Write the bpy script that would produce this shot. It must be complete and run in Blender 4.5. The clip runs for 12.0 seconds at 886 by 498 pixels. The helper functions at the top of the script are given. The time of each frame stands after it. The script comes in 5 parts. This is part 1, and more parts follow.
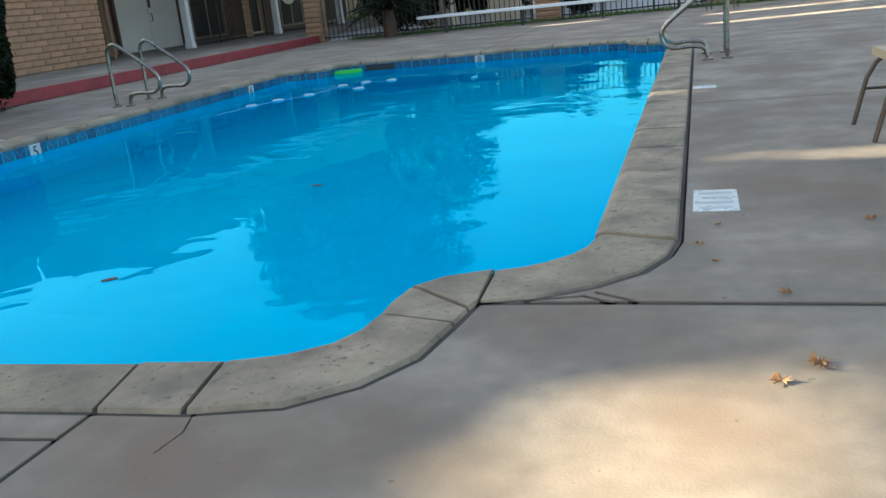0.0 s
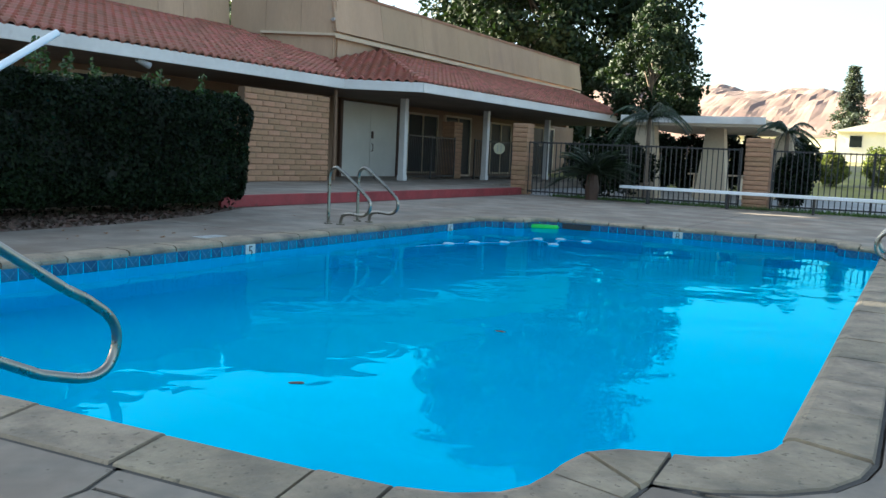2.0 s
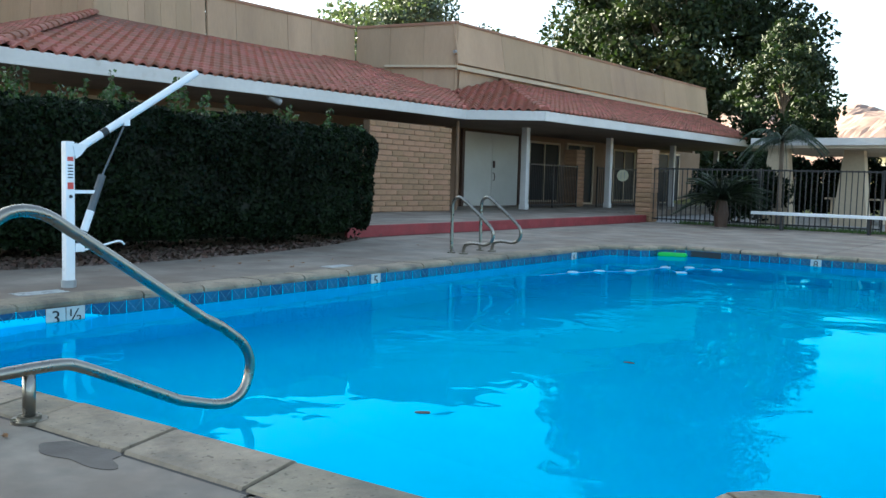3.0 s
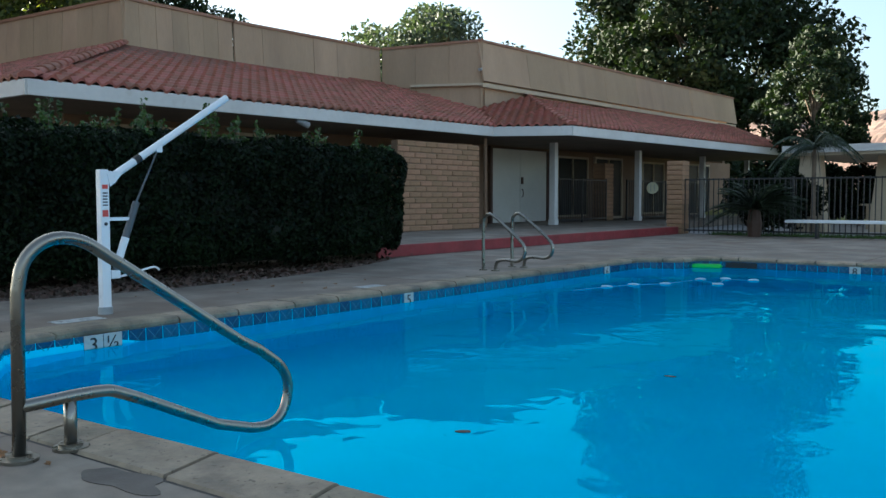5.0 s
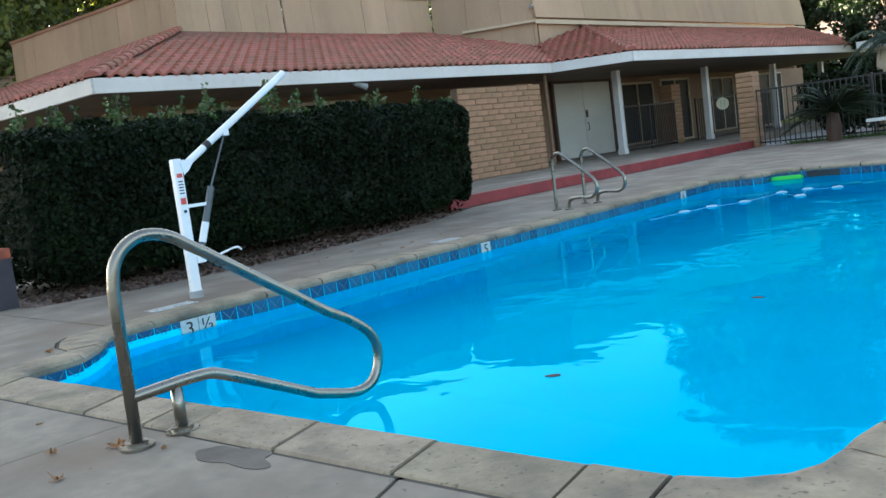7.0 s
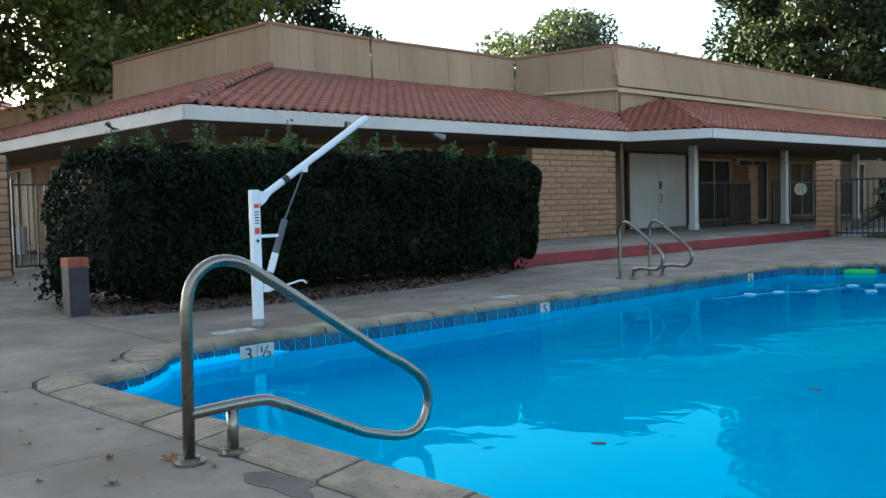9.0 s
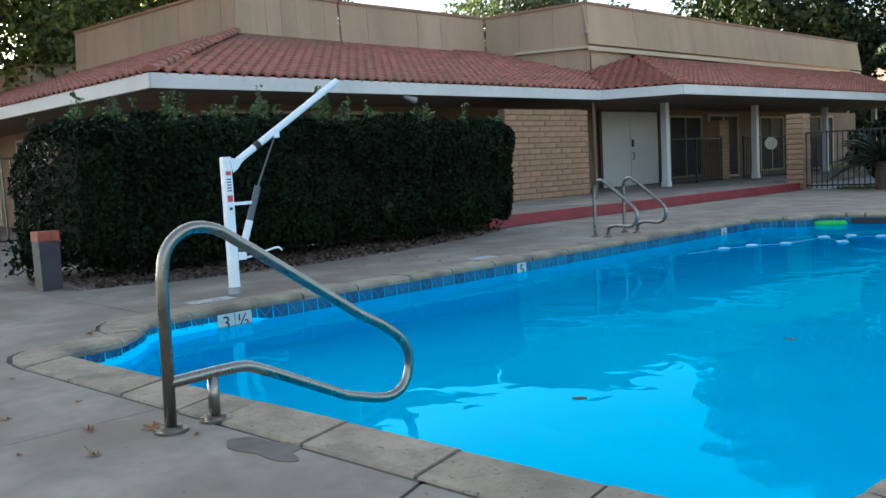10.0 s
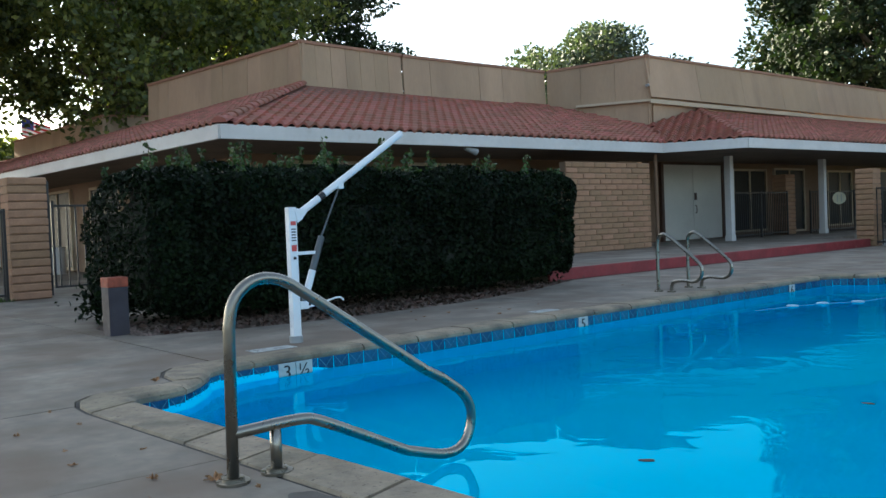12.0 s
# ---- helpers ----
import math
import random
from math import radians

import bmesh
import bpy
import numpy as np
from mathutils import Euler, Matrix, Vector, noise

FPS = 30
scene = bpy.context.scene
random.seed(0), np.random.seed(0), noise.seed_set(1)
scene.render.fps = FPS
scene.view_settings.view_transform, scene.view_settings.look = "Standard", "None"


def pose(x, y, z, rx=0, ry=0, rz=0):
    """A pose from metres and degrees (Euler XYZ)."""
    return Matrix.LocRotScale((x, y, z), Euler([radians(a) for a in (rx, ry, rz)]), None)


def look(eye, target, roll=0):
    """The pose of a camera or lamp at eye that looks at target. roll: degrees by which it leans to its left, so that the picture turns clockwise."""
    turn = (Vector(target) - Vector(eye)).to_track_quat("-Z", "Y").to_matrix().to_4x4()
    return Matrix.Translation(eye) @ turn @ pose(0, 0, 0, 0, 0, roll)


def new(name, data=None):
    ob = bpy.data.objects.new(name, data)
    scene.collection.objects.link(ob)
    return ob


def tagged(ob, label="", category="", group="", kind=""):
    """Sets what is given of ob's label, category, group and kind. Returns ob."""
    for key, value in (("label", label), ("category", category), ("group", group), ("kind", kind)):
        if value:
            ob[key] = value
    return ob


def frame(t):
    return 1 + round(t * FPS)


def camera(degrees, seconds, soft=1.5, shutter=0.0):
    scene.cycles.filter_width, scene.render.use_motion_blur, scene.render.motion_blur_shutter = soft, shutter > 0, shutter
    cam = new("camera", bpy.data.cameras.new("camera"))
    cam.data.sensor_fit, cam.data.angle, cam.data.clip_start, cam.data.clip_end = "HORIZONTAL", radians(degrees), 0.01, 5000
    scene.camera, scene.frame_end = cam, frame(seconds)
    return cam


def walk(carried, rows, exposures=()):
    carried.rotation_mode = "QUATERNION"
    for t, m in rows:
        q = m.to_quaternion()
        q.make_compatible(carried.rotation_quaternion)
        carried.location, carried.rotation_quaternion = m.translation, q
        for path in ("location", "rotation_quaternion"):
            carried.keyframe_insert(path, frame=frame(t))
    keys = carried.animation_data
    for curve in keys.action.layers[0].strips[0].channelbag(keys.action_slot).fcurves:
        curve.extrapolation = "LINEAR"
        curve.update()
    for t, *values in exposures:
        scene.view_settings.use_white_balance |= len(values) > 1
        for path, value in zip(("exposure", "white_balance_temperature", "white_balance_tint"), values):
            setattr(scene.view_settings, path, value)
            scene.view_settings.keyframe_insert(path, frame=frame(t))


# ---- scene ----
from mathutils.geometry import delaunay_2d_cdt

cam = camera(53.6, 12.0)
EXPOSURE = [(0.0, 3.06, 6000, 3), (1.5, 3.12, 5750, 0), (2.5, 3.1, 5700, 0), (3.0, 3.3, 5700, 0), (4.6, 2.57, 5550, 0), (5.0, 2.57, 5550, 0), (5.6, 3.66, 6050, 2), (6.5, 3.6, 6050, 2), (7.5, 3.34, 5900, 2), (9.5, 2.98, 5800, 2), (10.5, 3.4, 5850, 2), (11.0, 2.95, 5800, 2), (12.0, 2.83, 5750, 2)]
PATH = [
    (0, (0.244, 0.408, 0.951), (-0.327, 2.241, 0.391), -6.1),
    (0.5, (0.235, 0.36, 0.968), (-0.386, 2.204, 0.506), -4.4),
    (1, (0.221, 0.355, 0.969), (-0.494, 2.183, 0.584), -0.9),
    (1.5, (0.215, 0.304, 0.979), (-0.596, 2.111, 0.701), 1.8),
    (2, (0.208, 0.307, 0.981), (-0.738, 2.056, 0.767), 2.6),
    (2.5, (0.182, 0.357, 0.97), (-0.933, 2.007, 0.775), 2.2),
    (3, (0.166, 0.333, 0.974), (-1.018, 1.938, 0.816), 1.6),
    (3.2, (0.176, 0.327, 0.984), (-1.031, 1.917, 0.855), 1.3),
    (4.8, (0.135, 0.359, 0.98), (-1.071, 1.954, 0.948), 0.9),
    (5, (0.119, 0.345, 0.963), (-1.12, 1.911, 0.846), -0.1),
    (5.5, (0.143, 0.361, 0.976), (-1.206, 1.802, 0.654), -3.5),
    (6, (0.18, 0.359, 0.988), (-1.186, 1.781, 0.653), -5.1),
    (6.5, (0.155, 0.345, 0.989), (-1.219, 1.77, 0.704), -5.8),
    (7, (0.155, 0.33, 0.999), (-1.213, 1.771, 0.773), -7.4),
    (7.5, (0.172, 0.329, 0.964), (-1.189, 1.787, 0.811), -5.7),
    (7.7, (0.176, 0.284, 0.981), (-1.2, 1.73, 0.85), -3.5),
    (9.3, (0.225, 0.253, 1.015), (-1.245, 1.606, 0.919), -1.5),
    (9.5, (0.181, 0.274, 1.005), (-1.271, 1.645, 0.895), -1.7),
    (10, (0.199, 0.258, 0.996), (-1.227, 1.649, 0.815), -3.0),
    (10.5, (0.188, 0.253, 1.004), (-1.308, 1.57, 0.844), -3.3),
    (11, (0.191, 0.248, 1.009), (-1.404, 1.451, 0.93), -2.1),
    (11.5, (0.169, 0.249, 1.012), (-1.434, 1.444, 0.959), -2.7),
    (12, (0.155, 0.253, 1.014), (-1.361, 1.556, 0.953), -2.3),
]
walk(cam, [(t, look(eye, target, roll)) for t, eye, target, roll in PATH], EXPOSURE)

# ---- world and light ----
SUN_FROM = Vector((-0.95, -0.05, 0.36)).normalized()
world = bpy.data.worlds.new("sky")
scene.world = world
world.use_nodes = True
wn = world.node_tree.nodes
sky = wn.new("ShaderNodeTexSky")
sky.sky_type, sky.sun_disc = "NISHITA", False
sky.sun_elevation = math.asin(SUN_FROM.z)
sky.sun_rotation = math.atan2(SUN_FROM.x, SUN_FROM.y)
sky.air_density, sky.dust_density, sky.ozone_density = 1.0, 2.5, 1.0
haze = wn.new("ShaderNodeHueSaturation")
haze.inputs["Saturation"].default_value = 0.65
world.node_tree.links.new(sky.outputs["Color"], haze.inputs["Color"])
world.node_tree.links.new(haze.outputs["Color"], wn["Background"].inputs["Color"])
wn["Background"].inputs["Strength"].default_value = 0.05
sun = new("sun", bpy.data.lights.new("sun", "SUN"))
sun.data.energy, sun.data.angle, sun.data.color = 5.0, radians(0.3), (1.0, 0.8, 0.56)
sun.matrix_world = look((0, 0, 30), Vector((0, 0, 30)) - SUN_FROM)


# ---- materials ----
def mat(name, base, rough=0.6, metal=0.0, var=0.25, big=1.2, small=25.0, bump=0.15, bump_scale=60.0, random_tint=0.0, stain=None, stain_at=(0.55, 0.7),
        stain_scale=2.0, island=False, spec=0.5, translucent=0.0, squash=(1, 1, 1), pits=None):
    """A surface with colour variation at two scales, fine relief and optional stains."""
    m = bpy.data.materials.new(name)
    m.use_nodes = True
    nt = m.node_tree
    n, ln = nt.nodes, nt.links
    bsdf = n["Principled BSDF"]
    geo = n.new("ShaderNodeTexCoord")
    mapping = n.new("ShaderNodeMapping")
    mapping.inputs["Scale"].default_value = squash
    ln.new(geo.outputs["Object"], mapping.inputs["Vector"])
    pos = mapping.outputs["Vector"]

    def noise_at(scale, detail=4.0):
        t = n.new("ShaderNodeTexNoise")
        t.inputs["Scale"].default_value, t.inputs["Detail"].default_value = scale, detail
        ln.new(pos, t.inputs["Vector"])
        return t.outputs["Fac"]

    def mixed(kind, fac, a, b):
        x = n.new("ShaderNodeMix")
        x.data_type, x.blend_type = "RGBA", kind
        for sock, v in ((x.inputs[0], fac), (x.inputs[6], a), (x.inputs[7], b)):
            if isinstance(v, (float, int)):
                sock.default_value = v
            elif isinstance(v, tuple):
                sock.default_value = (*v, 1)
            else:
                ln.new(v, sock)
        return x.outputs[2]

    def ramp(src, lo, hi, a=0.0, b=1.0):
        r = n.new("ShaderNodeMapRange")
        r.inputs[1].default_value, r.inputs[2].default_value, r.inputs[3].default_value, r.inputs[4].default_value = lo, hi, a, b
        ln.new(src, r.inputs[0])
        return r.outputs[0]

    dark = tuple(c * (1 - var) for c in base)
    light = tuple(min(1, c * (1 + var * 0.7)) for c in base)
    col = mixed("MIX", ramp(noise_at(big), 0.3, 0.7), dark, light)
    col = mixed("MULTIPLY", 0.7, col, mixed("MIX", ramp(noise_at(small), 0.3, 0.7), (1 - var,) * 3, (1.0, 1.0, 1.0)))
    if stain:
        col = mixed("MIX", ramp(noise_at(stain_scale, 6.0), *stain_at, 0.0, 0.85), col, stain)
    if pits:
        col = mixed("MIX", ramp(noise_at(pits[0], 3.0), pits[1], pits[1] + 0.06, 0.0, 0.8), col, tuple(c * 0.35 for c in base))
    if random_tint:
        if island:
            g = n.new("ShaderNodeNewGeometry")
            rnd = g.outputs["Random Per Island"]
        else:
            g = n.new("ShaderNodeObjectInfo")
            rnd = g.outputs["Random"]
        hsv = n.new("ShaderNodeHueSaturation")
        ln.new(ramp(rnd, 0, 1, 1 - random_tint, 1 + random_tint), hsv.inputs["Value"])
        ln.new(ramp(rnd, 0, 1, 0.5 + random_tint * 0.05, 0.5 - random_tint * 0.05), hsv.inputs["Hue"])
        ln.new(col, hsv.inputs["Color"])
        col = hsv.outputs["Color"]
    ln.new(col, bsdf.inputs["Base Color"])
    ln.new(ramp(noise_at(small * 0.5), 0.3, 0.7, max(0.02, rough - 0.08), min(1, rough + 0.1)), bsdf.inputs["Roughness"])
    bsdf.inputs["Metallic"].default_value = metal
    bsdf.inputs["Specular IOR Level"].default_value = spec
    if bump:
        b = n.new("ShaderNodeBump")
        b.inputs["Strength"].default_value, b.inputs["Distance"].default_value = bump, 0.01
        ln.new(noise_at(bump_scale, 5.0), b.inputs["Height"])
        ln.new(b.outputs["Normal"], bsdf.inputs["Normal"])
    if translucent:
        tr = n.new("ShaderNodeBsdfTranslucent")
        ln.new(mixed("MULTIPLY", 1.0, col, (1.6, 1.7, 0.6)), tr.inputs["Color"])
        mx = n.new("ShaderNodeMixShader")
        mx.inputs[0].default_value = translucent
        ln.new(bsdf.outputs[0], mx.inputs[1])
        ln.new(tr.outputs[0], mx.inputs[2])
        ln.new(mx.outputs[0], n["Material Output"].inputs["Surface"])
    return m


M_CONCRETE = mat("deck concrete", (0.25, 0.213, 0.168), 0.8, var=0.38, big=1.6, small=11, bump=0.1, bump_scale=120, stain=(0.15, 0.11, 0.078), stain_at=(0.44, 0.62), stain_scale=1.3, pits=(22, 0.7))
M_COPING = mat("coping stone", (0.3, 0.245, 0.17), 0.85, var=0.3, big=3.5, small=30, bump=0.5, bump_scale=55, random_tint=0.12, stain=(0.11, 0.093, 0.072), stain_at=(0.48, 0.7), stain_scale=4, pits=(38, 0.63))
M_JOINT = mat("joint dirt", (0.065, 0.057, 0.048), 0.95, var=0.4, small=60)
M_SOIL = mat("dry soil", (0.15, 0.115, 0.085), 0.95, var=0.35, big=0.4, small=6, bump=0.5, bump_scale=20)
M_GRAVEL = mat("gravel", (0.17, 0.125, 0.1), 0.9, var=0.3, random_tint=0.45, island=True, small=40)
M_LITTER = mat("leaf litter", (0.07, 0.042, 0.026), 0.85, var=0.35, random_tint=0.5, island=True, small=40)
M_PLASTER = mat("pool plaster", (0.002, 0.67, 0.99), 0.6, var=0.06, big=0.5, small=3, bump=0.0)
M_TILE = mat("waterline tile", (0.016, 0.075, 0.175), 0.2, var=0.3, big=14, small=60, bump=0.05, random_tint=0.3)
M_MOTIF = mat("pale tile motif", (0.06, 0.15, 0.26), 0.25, var=0.15, bump=0.0)
M_MARK = mat("white marker tile", (0.45, 0.47, 0.45), 0.3, var=0.08, small=20, bump=0.03)
M_BLACK = mat("black paint", (0.02, 0.02, 0.022), 0.5, var=0.2)
M_STEEL = mat("brushed stainless steel", (0.27, 0.255, 0.22), 0.3, metal=1.0, var=0.08, big=2, small=30, bump=0.0, stain=(0.26, 0.22, 0.17), stain_at=(0.66, 0.85), stain_scale=6)
M_WHITE = mat("white powder coat", (0.78, 0.8, 0.82), 0.35, var=0.06, bump=0.03, small=18, stain=(0.45, 0.4, 0.34), stain_at=(0.68, 0.85), stain_scale=10)
M_TRIM = mat("white painted fascia", (0.62, 0.61, 0.59), 0.6, var=0.1, big=0.7, small=9, bump=0.08, stain=(0.42, 0.38, 0.33), stain_at=(0.64, 0.85), stain_scale=2.5)
M_STUCCO = mat("tan stucco", (0.21, 0.135, 0.085), 0.9, var=0.12, big=0.6, small=12, bump=0.4, bump_scale=70)
M_PANEL = mat("tan plywood siding", (0.4, 0.285, 0.185), 0.85, var=0.14, big=0.8, small=20, bump=0.3, bump_scale=25, random_tint=0.07, stain=(0.27, 0.19, 0.13), stain_at=(0.56, 0.8), stain_scale=1.2, squash=(1, 1, 0.25))
M_ROOF = mat("terracotta roof tile", (0.32, 0.118, 0.078), 0.75, var=0.25, big=3, small=25, bump=0.3, bump_scale=60, random_tint=0.22)
M_ROOF_JOINED = mat("terracotta roof tile run", (0.32, 0.118, 0.078), 0.75, var=0.25, big=3, small=25, bump=0.3, bump_scale=60, random_tint=0.22, island=True)
M_BRICK = mat("slump block", (0.34, 0.2, 0.115), 0.9, var=0.2, big=4, small=30, bump=0.5, bump_scale=40, random_tint=0.14)
M_MORTAR = mat("mortar", (0.2, 0.135, 0.085), 0.95, var=0.2, bump=0.3)
M_RED = mat("red painted kerb", (0.25, 0.03, 0.035), 0.6, var=0.25, big=2, small=20, bump=0.2, stain=(0.3, 0.2, 0.16), stain_at=(0.66, 0.8), stain_scale=6)
M_IRON = mat("black iron", (0.018, 0.018, 0.02), 0.45, var=0.3, bump=0.1)
M_DOOR = mat("white painted door", (0.62, 0.61, 0.56), 0.55, var=0.06, small=9, bump=0.05)
M_BROWN = mat("dark brown wood", (0.08, 0.045, 0.03), 0.6, var=0.25, bump=0.2)
M_SOFFIT = mat("soffit boards", (0.2, 0.15, 0.11), 0.8, var=0.2, bump=0.2)
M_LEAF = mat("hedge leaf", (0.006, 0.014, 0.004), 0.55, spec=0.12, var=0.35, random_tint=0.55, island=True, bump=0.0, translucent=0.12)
M_LEAF_DEAD = mat("fallen leaf", (0.4, 0.22, 0.1), 0.8, var=0.4, big=20, small=80)
M_TREE = mat("tree leaf", (0.018, 0.034, 0.012), 0.6, spec=0.25, var=0.3, random_tint=0.5, island=True, bump=0.0, translucent=0.12)
# distance haze is painted into this paler grey-green leaf colour
M_TREE_HAZE = mat("haze-paled tree leaf", (0.065, 0.09, 0.06), 0.6, var=0.3, random_tint=0.4, island=True, bump=0.0, translucent=0.2)
# brighter yellow-green copy of the leaf colour, with the sun's glow painted in
M_TREE_LIT = mat("sunlit tree leaf", (0.105, 0.13, 0.032), 0.5, var=0.3, random_tint=0.6, island=True, bump=0.0, translucent=0.4)
M_PALM = mat("palm leaf", (0.024, 0.045, 0.018), 0.5, var=0.3, random_tint=0.4, island=True, bump=0.0, translucent=0.2)
M_PINE = mat("pine needles", (0.05, 0.066, 0.045), 0.6, var=0.3, random_tint=0.4, island=True, bump=0.0, translucent=0.15)
# near black: the hedge's inner shade is put into this colour
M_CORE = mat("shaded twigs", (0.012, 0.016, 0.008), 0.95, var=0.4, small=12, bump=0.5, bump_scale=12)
M_BARK = mat("bark", (0.16, 0.12, 0.085), 0.9, var=0.35, big=5, small=25, bump=0.6, bump_scale=20)
M_GRASS = mat("grass", (0.06, 0.12, 0.025), 0.8, var=0.35, random_tint=0.4, island=True, bump=0.0, translucent=0.2)
M_DRY = mat("dry yellow field", (0.3, 0.28, 0.06), 0.9, var=0.35, big=0.3, small=3, bump=0.4, bump_scale=8, stain=(0.25, 0.2, 0.12), stain_at=(0.45, 0.6), stain_scale=0.4)
M_HILL = mat("bare rocky hill", (0.23, 0.15, 0.125), 0.95, var=0.15, big=0.02, small=0.12, bump=0.15, bump_scale=0.3, stain=(0.17, 0.12, 0.095), stain_at=(0.5, 0.65), stain_scale=0.09)
M_HOUSE = mat("white house siding", (0.75, 0.72, 0.66), 0.7, var=0.06, big=0.5, small=6)
M_GREYROOF = mat("grey roofing", (0.3, 0.26, 0.24), 0.85, var=0.2, big=0.8, small=8, bump=0.3)
M_BEIGE = mat("beige painted wood", (0.5, 0.41, 0.29), 0.75, var=0.12, big=1, small=12, bump=0.12)
M_PURPLE = mat("dark weathered metal", (0.03, 0.026, 0.038), 0.6, var=0.3, big=4, small=30, bump=0.2)
M_RUST = mat("faded red paint", (0.3, 0.07, 0.035), 0.7, var=0.35, big=9, small=40, bump=0.3)
M_GREEN = mat("green plastic", (0.08, 0.62, 0.08), 0.35, var=0.1, bump=0.02)
M_FLOAT = mat("pale plastic float", (0.3, 0.5, 0.6), 0.4, var=0.08, bump=0.02)
M_STICKER = mat("red sticker", (0.6, 0.06, 0.05), 0.4, var=0.1, bump=0)
M_STRUT = mat("dark grey strut", (0.1, 0.11, 0.12), 0.45, metal=0.3, var=0.15, bump=0.03)
M_GREY = mat("grey piston", (0.35, 0.37, 0.38), 0.4, metal=0.3, var=0.15, bump=0.03)
M_CUSHION = mat("tan vinyl sling", (0.42, 0.31, 0.19), 0.6, var=0.15, bump=0.15)
M_BRONZE = mat("bronze painted tube", (0.1, 0.07, 0.05), 0.45, metal=0.4, var=0.2, bump=0.05)
M_LID = mat("weathered cream plastic lid", (0.36, 0.32, 0.25), 0.6, var=0.18, big=7, small=40, bump=0.15)
M_WET = mat("damp concrete", (0.085, 0.07, 0.056), 0.6, var=0.2, big=4, small=20, bump=0.15, bump_scale=90)
M_FLAG_R = mat("red cloth", (0.5, 0.03, 0.04), 0.8, var=0.1, bump=0)
M_FLAG_W = mat("white cloth", (0.8, 0.78, 0.76), 0.8, var=0.06, bump=0)
M_FLAG_B = mat("blue cloth", (0.04, 0.05, 0.2), 0.8, var=0.1, bump=0)
M_SIGN = mat("pale yellow sign", (0.62, 0.6, 0.42), 0.5, var=0.08, bump=0)
M_TEAL = mat("teal painted panel", (0.25, 0.42, 0.42), 0.6, var=0.1, bump=0.05)


def glass(name, color, rough, ior):
    m = bpy.data.materials.new(name)
    m.use_nodes = True
    b = m.node_tree.nodes["Principled BSDF"]
    b.inputs["Base Color"].default_value = (*color, 1)
    b.inputs["Roughness"].default_value, b.inputs["IOR"].default_value, b.inputs["Transmission Weight"].default_value = rough, ior, 1.0
    return m


M_WATER = bpy.data.materials.new("pool water")
M_WATER.use_nodes = True
nt = M_WATER.node_tree
nt.nodes.remove(nt.nodes["Principled BSDF"])
clear, shine, rim, both = (nt.nodes.new("ShaderNode" + k) for k in ("BsdfRefraction", "BsdfGlossy", "Fresnel", "MixShader"))
clear.inputs["Color"].default_value = (0.65, 0.99, 1.0, 1)
clear.inputs["IOR"].default_value, clear.inputs["Roughness"].default_value = 1.33, 0.0
shine.inputs["Color"].default_value = (0.16, 0.85, 1.0, 1)
shine.inputs["Roughness"].default_value = 0.015
rim.inputs["IOR"].default_value = 1.21
tc = nt.nodes.new("ShaderNodeTexCoord")
heights = []
for scale, detail, amount in ((0.55, 2.0, 1.0), (2.6, 2.0, 0.16)):
    t = nt.nodes.new("ShaderNodeTexNoise")
    t.inputs["Scale"].default_value, t.inputs["Detail"].default_value, t.inputs["Distortion"].default_value = scale, detail, 0.8
    nt.links.new(tc.outputs["Object"], t.inputs["Vector"])
    k = nt.nodes.new("ShaderNodeMath")
    k.operation = "MULTIPLY"
    k.inputs[1].default_value = amount
    nt.links.new(t.outputs["Fac"], k.inputs[0])
    heights.append(k)
add = nt.nodes.new("ShaderNodeMath")
nt.links.new(heights[0].outputs[0], add.inputs[0])
nt.links.new(heights[1].outputs[0], add.inputs[1])
wb = nt.nodes.new("ShaderNodeBump")
wb.inputs["Strength"].default_value, wb.inputs["Distance"].default_value = 0.35, 0.05
nt.links.new(add.outputs[0], wb.inputs["Height"])
nt.links.new(wb.outputs["Normal"], shine.inputs["Normal"])
nt.links.new(wb.outputs["Normal"], rim.inputs["Normal"])
nt.links.new(wb.outputs["Normal"], clear.inputs["Normal"])
nt.links.new(rim.outputs[0], both.inputs[0])
nt.links.new(clear.outputs[0], both.inputs[1])
nt.links.new(shine.outputs[0], both.inputs[2])
nt.links.new(both.outputs[0], nt.nodes["Material Output"].inputs["Surface"])
M_GLASS = glass("window glass", (0.8, 0.85, 0.85), 0.02, 1.45)


# ---- mesh helpers ----
def mesh_of(bm, name, material, smooth=False):
    me = bpy.data.meshes.new(name)
    bmesh.ops.recalc_face_normals(bm, faces=bm.faces) if len(bm.faces) < 20000 else None
    bm.to_mesh(me)
    bm.free()
    me.materials.append(material)
    if smooth:
        me.shade_smooth()
    return me


def part(name, bm, material, parent, label="", smooth=False):
    """One mesh object under a thing or a part."""
    ob = new(name, mesh_of(bm, name, material, smooth))
    ob.parent = parent
    if label:
        ob["label"] = label
    return ob


def single(name, bm, material, label, category, group="", kind="", smooth=False):
    return tagged(new(name, mesh_of(bm, name, material, smooth)), label, category, group, kind)


def empty(name, place, label, category, group="", kind="", turn=0.0):
    ob = new(name)
    ob.empty_display_size = 0.1
    ob.matrix_world = pose(*place, 0, 0, turn)
    return tagged(ob, label, category, group, kind)


